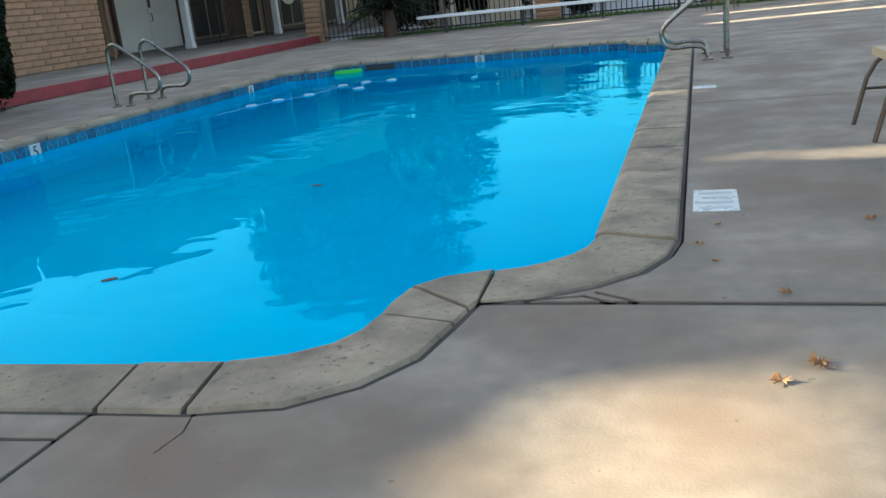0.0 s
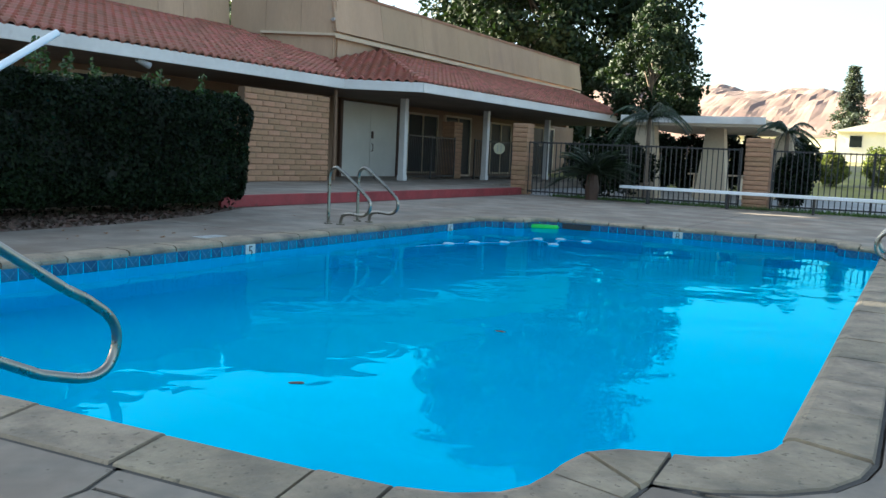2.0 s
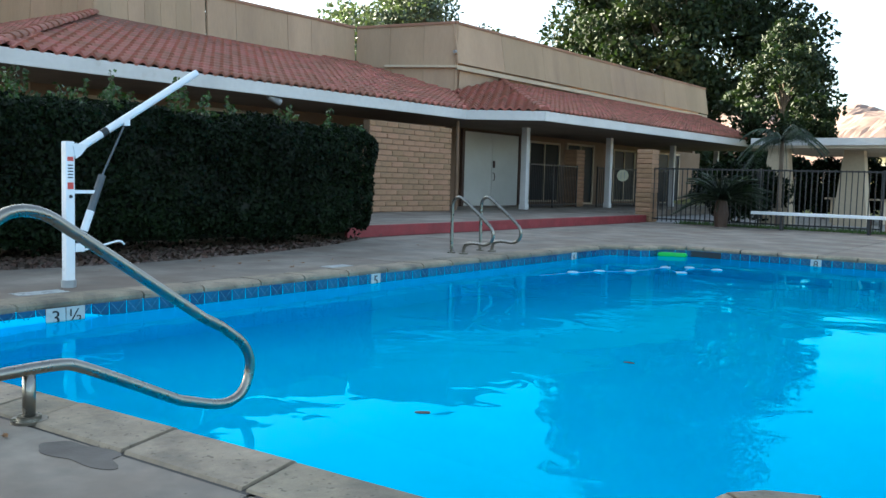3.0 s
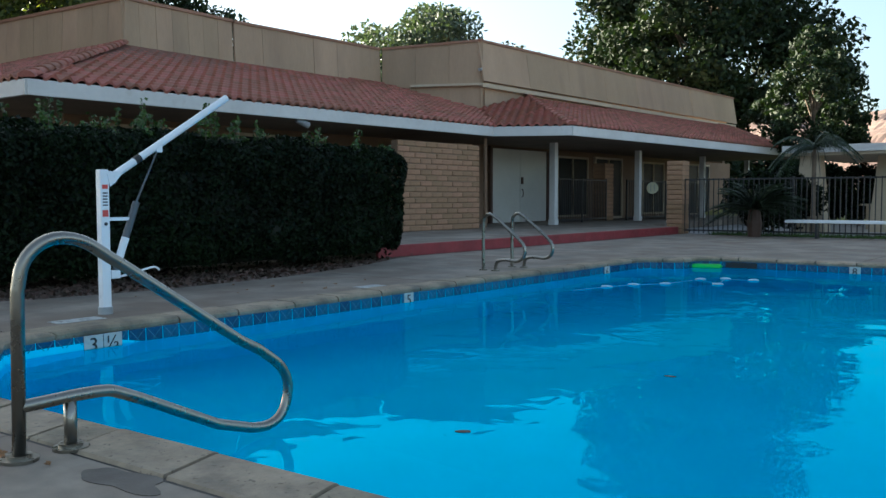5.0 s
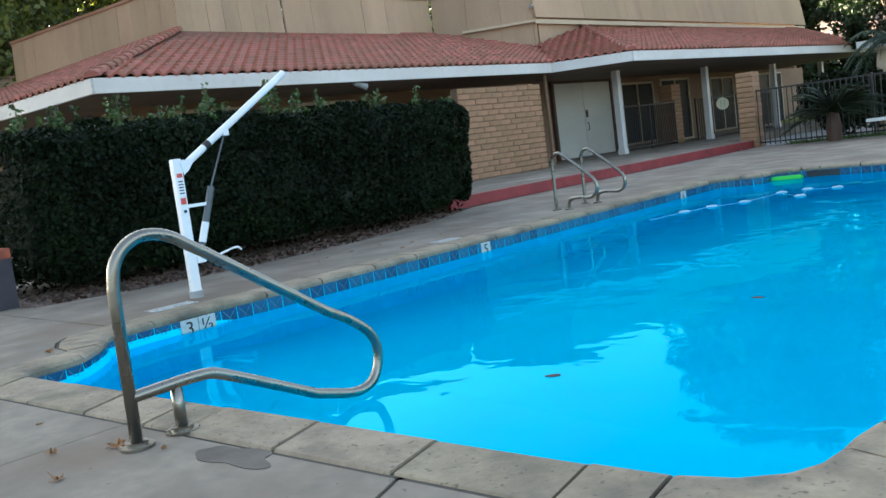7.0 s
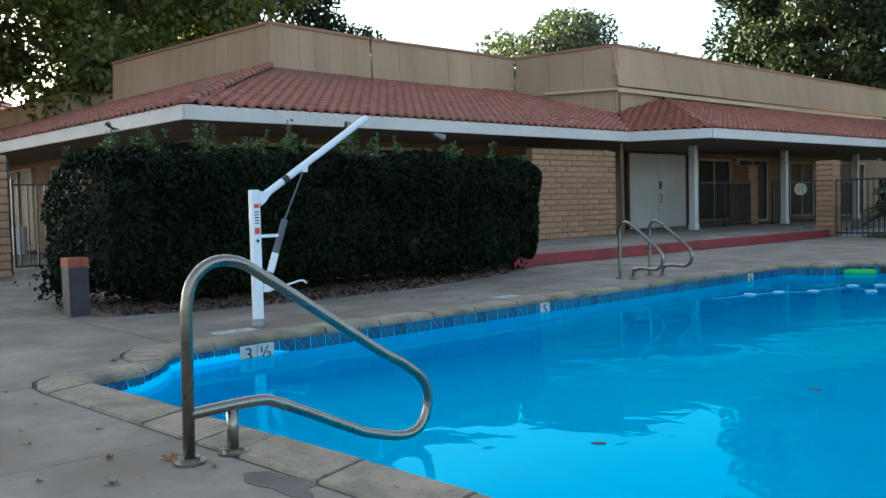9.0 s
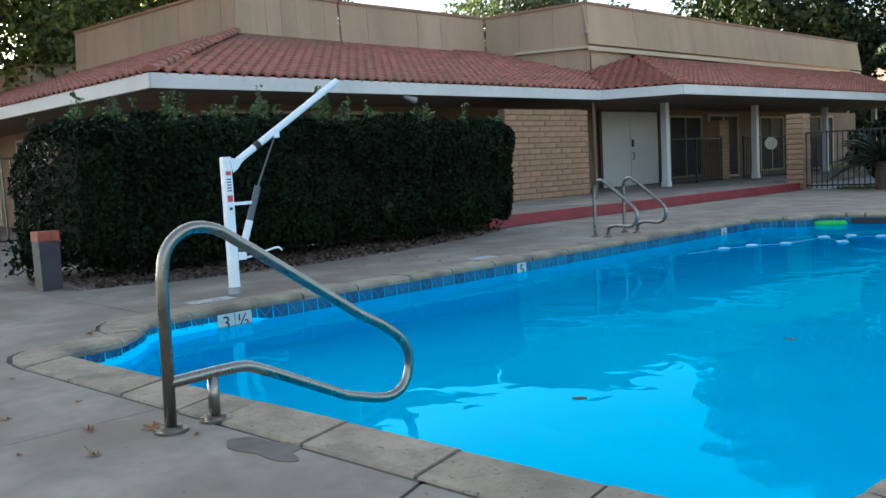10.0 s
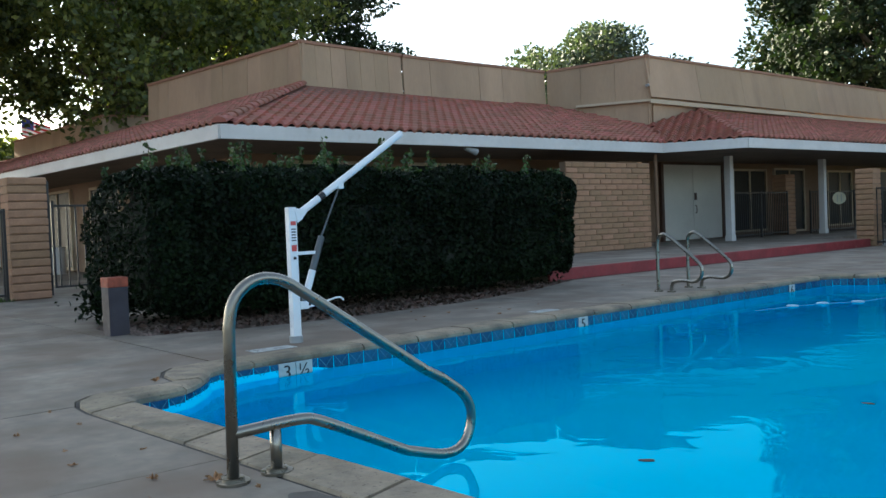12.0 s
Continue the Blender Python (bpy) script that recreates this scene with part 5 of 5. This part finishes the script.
def build_skimmer():
    box1 = empty("skimmer_mouth", (-4.75, 13.99, -0.06), "dark skimmer opening in the far pool wall", "skimmer", kind="structure")
    part("opening", boxes(((-0.28, -0.012, -0.1), (0.28, 0.0, 0.0))), M_BLACK, box1)
    bm = bmesh.new()
    bmesh.ops.create_cube(bm, size=1, matrix=Matrix.Translation((-5.2, 13.75, WATER + 0.025)) @ Matrix.Rotation(0.25, 4, "Z") @ Matrix.Diagonal((0.5, 0.16, 0.07, 1)))
    bmesh.ops.bevel(bm, geom=list(bm.edges), offset=0.02, segments=2, affect="EDGES")
    single("pool_float", bm, M_GREEN, "bright green foam float on the water by the skimmer", "pool float")


def build_patio_cover():
    cover = empty("patio_cover", (-5.8, 27.0, 0), "flat beige patio cover on flared columns behind the fence", "patio cover")
    bm = boxes(((-2.0, -1.0, 2.12), (2.0, 5.5, 2.36)))
    part("roof", bm, M_BEIGE, cover)
    part("edge_board", boxes(((-2.05, -1.06, 2.2), (2.05, -1.0, 2.4))), M_TRIM, cover, "white edge board")
    for x, y in ((-1.35, -0.6), (0.45, 0.4), (1.8, 4.9)):
        bm = bmesh.new()
        lo = [bm.verts.new((x + sx * 0.46, y + sy * 0.3, -0.02)) for sx, sy in ((-1, -1), (1, -1), (1, 1), (-1, 1))]
        hi = [bm.verts.new((x + sx * 0.26, y + sy * 0.2, 2.12)) for sx, sy in ((-1, -1), (1, -1), (1, 1), (-1, 1))]
        bm.faces.new(lo[::-1])
        bm.faces.new(hi)
        for i in range(4):
            bm.faces.new((lo[i], lo[(i + 1) % 4], hi[(i + 1) % 4], hi[i]))
        part("column", bm, M_BEIGE, cover)
    table = empty("picnic_table", (-5.6, 29.5, 0), "plain table standing under the patio cover", "table")
    part("tabletop", boxes(((-0.9, -0.4, 0.7), (0.9, 0.4, 0.75))), M_BEIGE, table)
    for x in (-0.7, 0.7):
        part("leg", boxes(((x - 0.04, -0.3, -0.02), (x + 0.04, 0.3, 0.7))), M_BEIGE, table)


def build_far_house(place, w, d, h, label, roof_mat, wall_mat, gable=0.9):
    house = empty("house", place, label, "house", "houses beyond the field")
    part("wall", boxes(((-w / 2, 0, -0.1), (w / 2, d, h))), wall_mat, house)
    bm = bmesh.new()
    for y in (-0.4, d + 0.4):
        [bm.verts.new(p) for p in ((-w / 2 - 0.4, y, h), (w / 2 + 0.4, y, h), (0, y, h + gable))]
    v = list(bm.verts)
    bm.faces.new(v[:3])
    bm.faces.new(v[3:][::-1])
    for i, j in ((0, 1), (1, 2), (2, 0)):
        bm.faces.new((v[i], v[j], v[j + 3], v[i + 3]))
    part("roof", bm, roof_mat, house)
    for x in (-w * 0.3, w * 0.2):
        win = part("window", boxes(((x - 0.5, -0.04, 1.1), (x + 0.5, 0.0, 2.1))), M_TRIM, house)
        part("pane", boxes(((x - 0.42, -0.05, 1.18), (x + 0.42, -0.04, 2.02))), M_DARKGLASS, win)
    return house


def build_field():
    """Ground beyond the patio that climbs gently to the houses."""
    bm = bmesh.new()
    rows = []
    for y, z in ((33.6, -0.03), (40, 0.4), (48, 0.95), (60, 1.65), (66, 1.7), (130, 1.7), (140, -0.3)):
        rows.append([bm.verts.new((x, y, z + (0.06 * noise.noise(Vector((x * 0.3, y * 0.3, 1))) if 35 < y < 62 else 0))) for x in np.linspace(-30, 60, 46)])
    for a, b in zip(rows, rows[1:]):
        for i in range(45):
            bm.faces.new((a[i], a[i + 1], b[i + 1], b[i]))
    single("field", bm, M_DRY, "dry yellow grass field rising towards the houses", "field", kind="structure")


def build_hills():
    """A ridge of bare hills far off, as one sheet."""
    bm = bmesh.new()
    nx, ny = 300, 26
    grid = []
    for j in range(ny):
        row = []
        for i in range(nx):
            x = -900 + 1500 * i / (nx - 1)
            y = 900 + 500 * j / (ny - 1)
            f = math.sin(math.pi * min(1, j / (ny - 1) * 0.9))
            ridge = 104 + 30 * noise.noise(Vector((x * 0.004, 3.1, 0))) + 14 * noise.noise(Vector((x * 0.012, y * 0.006, 5)))
            ridge += 2 * noise.noise(Vector((x * 0.11, y * 0.09, 7))) + 6 * noise.noise(Vector((x * 0.04, y * 0.04, 2)))
            row.append(bm.verts.new((x, y, -3 + max(0, ridge * f))))
        grid.append(row)
    for a, b in zip(grid, grid[1:]):
        for i in range(nx - 1):
            bm.faces.new((a[i], a[i + 1], b[i + 1], b[i]))
    ob = single("backdrop", bm, M_HILL, "sunlit bare pinkish brown rocky hills on the horizon", "hills", kind="structure")


def build_flag():
    flag = empty("flagpole", (-57.6, 16.1, 0), "white flagpole flying a striped flag beyond the clubhouse", "flagpole")
    part("pole", tube(bmesh.new(), [(0, 0, 0), (0, 0, 8.7)], [0.06, 0.04], 8), M_TRIM, flag)

    def strip(y0, y1, top, tall, off=0.0):
        bm = bmesh.new()
        rows = []
        for i in range(9):
            y = y0 + (y1 - y0) * i / 8
            x = off + 0.12 * math.sin(y * 4)
            rows.append([bm.verts.new((x, y, 8.5 - top - y * 0.3)), bm.verts.new((x, y, 8.5 - top - tall - y * 0.3)), bm.verts.new((x - 0.01, y, 8.5 - top - tall - y * 0.3)), bm.verts.new((x - 0.01, y, 8.5 - top - y * 0.3))])
        for a, b in zip(rows, rows[1:]):
            for k in range(4):
                bm.faces.new((a[k], b[k], b[(k + 1) % 4], a[(k + 1) % 4]))
        bm.faces.new(rows[0])
        bm.faces.new(rows[-1][::-1])
        return bm

    for k in range(9):
        part("stripe", strip(0.05, 1.75, k * 0.13, 0.13), M_FLAG_R if k % 2 == 0 else M_FLAG_W, flag)
    part("canton", strip(0.05, 0.75, 0.0, 0.6, 0.012), M_FLAG_B, flag)


def scatter_grass(name, area, n, tall, label, material):
    pts = []
    while len(pts) < n:
        p = (random.uniform(min(q[0] for q in area), max(q[0] for q in area)), random.uniform(min(q[1] for q in area), max(q[1] for q in area)))
        if inside(p, area):
            pts.append(p)
    p = np.array(pts)
    n = len(p)
    a = np.random.uniform(0, 6.283, n)
    h = tall * np.random.uniform(0.5, 1.2, n)
    w = 0.012
    lean = np.random.normal(0, 0.35, (n, 2)) * h[:, None]
    v = np.zeros((n, 3, 3))
    v[:, 0, :2] = p + np.stack([np.cos(a), np.sin(a)], 1) * w
    v[:, 1, :2] = p - np.stack([np.cos(a), np.sin(a)], 1) * w
    v[:, 2, :2] = p + lean
    v[:, :2, 2] = -0.035
    v[:, 2, 2] = h - 0.03
    me = bpy.data.meshes.new(name)
    me.from_pydata(v.reshape(-1, 3).tolist(), [], np.arange(3 * n).reshape(-1, 3).tolist())
    me.materials.append(material)
    tagged(new(name, me), label, "grass", kind="stuff")


def build_bush(place, radii, label, leaves=3500, size=0.07, material=None, seed=2):
    np.random.seed(seed)
    bush = empty("bush", place, label, "bush", "bushes along the fence")
    g = np.random.normal(size=(leaves, 3))
    g /= np.linalg.norm(g, axis=1, keepdims=True)
    lump = np.array([0.85 + 0.3 * noise.noise(Vector(v) * 2.2 + Vector((seed, 0, 0))) for v in g])[:, None]
    g *= lump * np.random.uniform(0.72, 1.0, (leaves, 1)) * np.array(radii)
    g[:, 2] += radii[2] * 0.95
    g = g[g[:, 2] > 0]
    ob = new("foliage", leaf_mesh("foliage", g, size, material or M_LEAF))
    ob.parent, ob["kind"] = bush, "stuff"
    part("stems", tube(bmesh.new(), [(0, 0, -0.04), (0, 0, radii[2])], [0.05, 0.02], 6), M_BARK, bush)


def build_utility_box(place):
    unit = empty("utility_box", place, "tan metal utility box beyond the fence", "utility box")
    part("body", boxes(((-0.45, -0.3, -0.02), (0.45, 0.3, 0.95)), bevel=0.015), M_CUSHION, unit)
    part("cap", boxes(((-0.48, -0.33, 0.95), (0.48, 0.33, 1.0)), bevel=0.01), M_CUSHION, unit)


def build_damp_patch(at, size):
    random.seed(8)
    rim = []
    for k in range(40):
        a = 2 * math.pi * k / 40
        r = size * (0.75 + 0.4 * noise.noise(Vector((math.cos(a) * 1.3, math.sin(a) * 1.3, 4))))
        rim.append((at[0] + 1.25 * r * math.cos(a), at[1] + 0.55 * r * math.sin(a)))
    single("damp_patch", prism(bmesh.new(), rim, 0.0005, 0.003), M_WET, "dark damp patch on the concrete below the handrail", "damp patch")


def build_floating_leaf(place, size, turn, seed):
    random.seed(seed)
    bm = bmesh.new()
    rim = [(size * math.cos(a) * random.uniform(0.8, 1.2), size * 0.5 * math.sin(a) * random.uniform(0.8, 1.2)) for a in (2 * math.pi * k / 12 for k in range(12))]
    prism(bm, rim, 0.0, 0.003)
    ob = single("floating_leaf", bm, M_LITTER, "small brown leaf floating on the water", "leaf", "leaves floating on the pool")
    ob.matrix_world = pose(*place, WATER, 0, 0, turn) if len(place) == 3 else pose(place[0], place[1], WATER + 0.001, 0, 0, turn)


# ---- place everything ----
build_ground()
build_deck()
build_bed()
build_porch()
build_clubhouse()
build_screen_wall()
build_pier((-9.46, 22.5, 0), "brown slump block pier at the end of the red kerb", 0, 1.92, 0.44, 0.44)
build_pier((-3.36, 22.9, 0), "sunlit tan slump block pier in the iron fence", 0, 1.72, 0.6, 0.45)
build_pier((-15.6, 4.56, 0), "brown slump block pier beside the iron gate", 90, 2.04, 0.62, 0.45)
build_pier((-13.9, 26.7, 0.19), "dark slump block pier on the porch", 90, 1.9, 0.6, 0.45)
build_fence((-9.3, 22.45), (-3.7, 22.6), "black iron pool fence between block piers")
build_fence((-3.02, 22.75), (3.6, 23.7), "black iron pool fence beside the driveway")
build_fence((3.6, 23.7), (14.0, 24.2), "black iron pool fence beside the driveway")
build_fence((-15.42, 4.2), (-14.1, 0.5), "black iron fence beside the lawn", 1.5)
build_fence((-14.1, 0.5), (-14.0, -7.5), "black iron fence beside the lawn", 1.5)
build_fence((-13.3, 22.6), (-13.6, 26.35), "black iron porch fence", 1.35, base=0.19)
build_fence((-13.4, 27.4), (-13.1, 33.0), "black iron porch fence", 1.35, base=0.19)
build_gate()
sign = empty("round_sign", (-12.93, 28.4, 1.28), "round pale yellow sign hung on the porch fence", "sign", turn=-55)
bm = disc(bmesh.new(), (0, 0), 0.2, 0, 0.012, 24)
bm.transform(Matrix.Rotation(math.pi / 2, 4, "Y"))
part("panel", bm, M_SIGN, sign)
for sy in (-0.07, 0.05):
    part("printed_bar", boxes(((0.012, sy, -0.12), (0.014, sy + 0.02, 0.12))), M_GREY, sign)
build_hedge()
build_handrail()
build_ladder((-6.67, 10.13, 0), 0, "two looped stainless ladder rails at the pool edge")
build_ladder((0.51, 10.4, 0), 180, "polished stainless ladder rails on the pool edge")
build_lift()
build_bench()
build_chair((1.37, 5.5, 0), 92, "tan sling patio chair with bronze tube frame")
build_chair((0.7, 20.3, 0), 170, "tan sling patio chair standing near the fence")
build_lid()
build_deck_sign((0.293, 4.14, 0), 0.18, 0.36, "white painted deck sign with worn grey lettering", 4)
build_deck_sign((0.27, 7.85, 0), 0.18, 0.16, "small white painted marker on the deck", 1)
build_deck_sign((-6.42, 3.95, 0), 0.18, 0.4, "white painted marker beside the lift", 2)
build_deck_sign((-6.4, 7.3, 0), 0.18, 0.36, "white painted marker on the deck edge", 1)
build_damp_patch((-2.58, 1.97), 0.2)
bin1 = empty("bin", (-26.0, 8.2, -0.03), "plain white cylindrical bin beside the sliding door", "bin")
part("body", disc(bmesh.new(), (0, 0), 0.24, 0, 0.72), M_TRIM, bin1)
part("lid", disc(bmesh.new(), (0, 0), 0.26, 0.72, 0.77), M_TRIM, bin1)
build_stub()
build_floats()
build_skimmer()
for k, spot in enumerate(((-2.12, 5.45), (-2.36, 3.63))):
    build_floating_leaf(spot, 0.04, 37 * k, 90 + k)
single("main_drain", disc(bmesh.new(), (-3.06, 10.9), 0.22, -2.52, -2.46), M_BLACK, "dark round main drain on the pool floor", "drain", kind="structure")
build_patio_cover()
build_sago((-7.2, 21.85, 0), 1.3, "dark green sago palm in front of the fence")
build_sago((2.0, 22.6, 0), 1.0, "dark green sago palm against the fence")
build_palm((-6.6, 24.6, -0.03), 2.3, 1.25, "young queen palm behind the fence", 18, seed=3)
build_palm((-3.0, 24.8, -0.03), 2.0, 0.9, "small windblown palm behind the pier", 12, seed=4)
build_palm((0.35, 25.5, -0.03), 2.3, 1.0, "slender palm behind the fence", 14, seed=6)
build_bush((-2.75, 24.4, -0.03), (0.55, 0.5, 0.8), "dark clipped bush beside the pier", seed=7)
build_bush((-7.9, 25.4, -0.03), (1.6, 1.0, 1.0), "dark green shrubs behind the fence", 7000, seed=8)
build_tree((-9.4, 34.2, 0), 6.6, 2.0, "dark leafy tree beside the patio cover", 15000, 0.1, M_TREE, seed=37, clumps=40, base=0.4, trunk=0.12, group="trees by the patio")
# row of near-black shrubs added to imitate the shade beneath the patio cover
for k in range(6):
    build_bush((-9.6 + 1.15 * k, 32.6 + 0.3 * (k % 2), -0.02), (1.05, 0.9, 1.2), "dark shrub added to fill the shaded gap under the patio cover", 6000, 0.08, seed=40 + k)
build_bush((-3.2, 40.0, 0.36), (0.8, 0.7, 0.8), "round sunlit shrub in the yellow field", 2500, 0.08, M_TREE_LIT, seed=12)
build_bush((-1.3, 40.5, 0.4), (0.9, 0.75, 0.95), "round sunlit citrus tree in the yellow field", 2800, 0.08, M_TREE_LIT, seed=13)
build_utility_box((0.85, 24.6, -0.02))
build_far_house((-2.5, 72, 1.7), 6.4, 12, 2.3, "sunlit white house with low gable roof", M_HOUSE, M_HOUSE, 0.9)
build_far_house((-10.2, 76, 1.7), 8.0, 9, 1.9, "pale house with grey roof", M_GREYROOF, M_HOUSE, 0.6)
build_far_house((11.4, 74, 1.7), 11.0, 9, 2.6, "cream house beyond the driveway", M_GREYROOF, M_HOUSE, 0.9)
build_conifer((-6.6, 95, 1.68), 9.4, 3.2)
build_field()
build_hills()
build_flag()
build_tree((-32, 14.0, 0), 15, 6.5, "large backlit shade tree with leaves coloured as sunlit", 42000, 0.14, M_TREE_LIT, seed=21, clumps=80)
build_tree((-36, 21.5, 0), 15, 6.5, "large dark shade tree behind the clubhouse", 60000, 0.14, M_TREE, seed=22, clumps=80)
build_tree((-31, 12.2, 0), 13.5, 4.0, "leafy tree beside the clubhouse wing", 24000, 0.14, M_TREE_LIT, seed=29, clumps=50, base=0.4, trunk=0.2)
build_tree((-40, 4.2, 0), 14, 5.0, "pale backlit tree with sparse leaves", 12000, 0.15, M_TREE_LIT, seed=27, clumps=44)
build_tree((-56, 14.5, 0), 6.5, 4.0, "sunlit green tree beyond the clubhouse", 9000, 0.2, M_TREE_LIT, seed=30, clumps=30)
# three trees added mostly out of view to keep sun off deck and wing
build_tree((-33, -1.0, 0), 20, 8.0, "large mostly unseen tree added beyond the lawn to shade the deck", 230000, 0.17, M_TREE, seed=28, clumps=100)
build_tree((-54, 2.5, 0), 26, 10.0, "large mostly unseen tree added to stop sun leaking onto the deck", 240000, 0.17, M_TREE, seed=31, clumps=90, base=0.42)
build_tree((-72, 7.0, 0), 15, 7.0, "dense unseen tree added to shade the wing wall", 60000, 0.24, M_TREE, seed=33, clumps=60, base=0.15)
build_tree((-39.6, 48.7, 0), 13.4, 7.0, "round distant tree above the roof", 22000, 0.2, M_TREE_HAZE, seed=23, clumps=50, base=0.55)
build_tree((-18.9, 47.5, 0), 17, 7.0, "large leafy tree at the end of the clubhouse", 90000, 0.19, M_TREE, seed=24, clumps=110, base=0.12)
build_leaf((0.41, 2.4, 0), 0.036, 20, "curled dry brown leaf on the deck", 31)
build_leaf((0.505, 2.5, 0), 0.046, 100, "crumpled dry brown leaf on the deck", 32)
for spot, size, turn in (((-3.02, 1.53, 0), 0.04, 70), ((-3.37, 1.66, 0), 0.035, 10), ((-3.86, 1.49, 0), 0.03, 200), ((-5.69, 2.63, 0.002), 0.05, 120), ((-7.2, 6.62, 0), 0.045, 300), ((-6.59, 6.82, 0), 0.035, 30)):
    build_leaf(spot, size, turn, "dry curled leaf lying on the deck", int(turn) + 400)
build_leaf((-3.16, 1.83, 0), 0.05, 40, "dry brown leaf caught at the handrail foot", 33)
build_leaf((-2.93, 1.9, 0), 0.025, 140, "dry leaf scrap beside the handrail foot", 34)
random.seed(50)
for k in range(26):
    x, y = random.choice(((random.uniform(-7.8, -6.5), random.uniform(4.5, 11)), (random.uniform(-5.5, -2.2), random.uniform(0.6, 2.0)), (random.uniform(-0.1, 1.0), random.uniform(2.98, 3.8))))
    build_leaf((x, y, 0), random.uniform(0.012, 0.03), random.uniform(0, 360), "small dry leaf on the deck", 60 + k)
scatter_grass("grass", LAWN, 26000, 0.09, "short green lawn behind the iron fence", M_GRASS)
scatter_grass("grass_strip", [(-8.5, 22.1), (2.5, 22.2), (2.5, 23.0), (-8.5, 22.9)], 6000, 0.12, "uneven grass along the fence foot", M_GRASS)
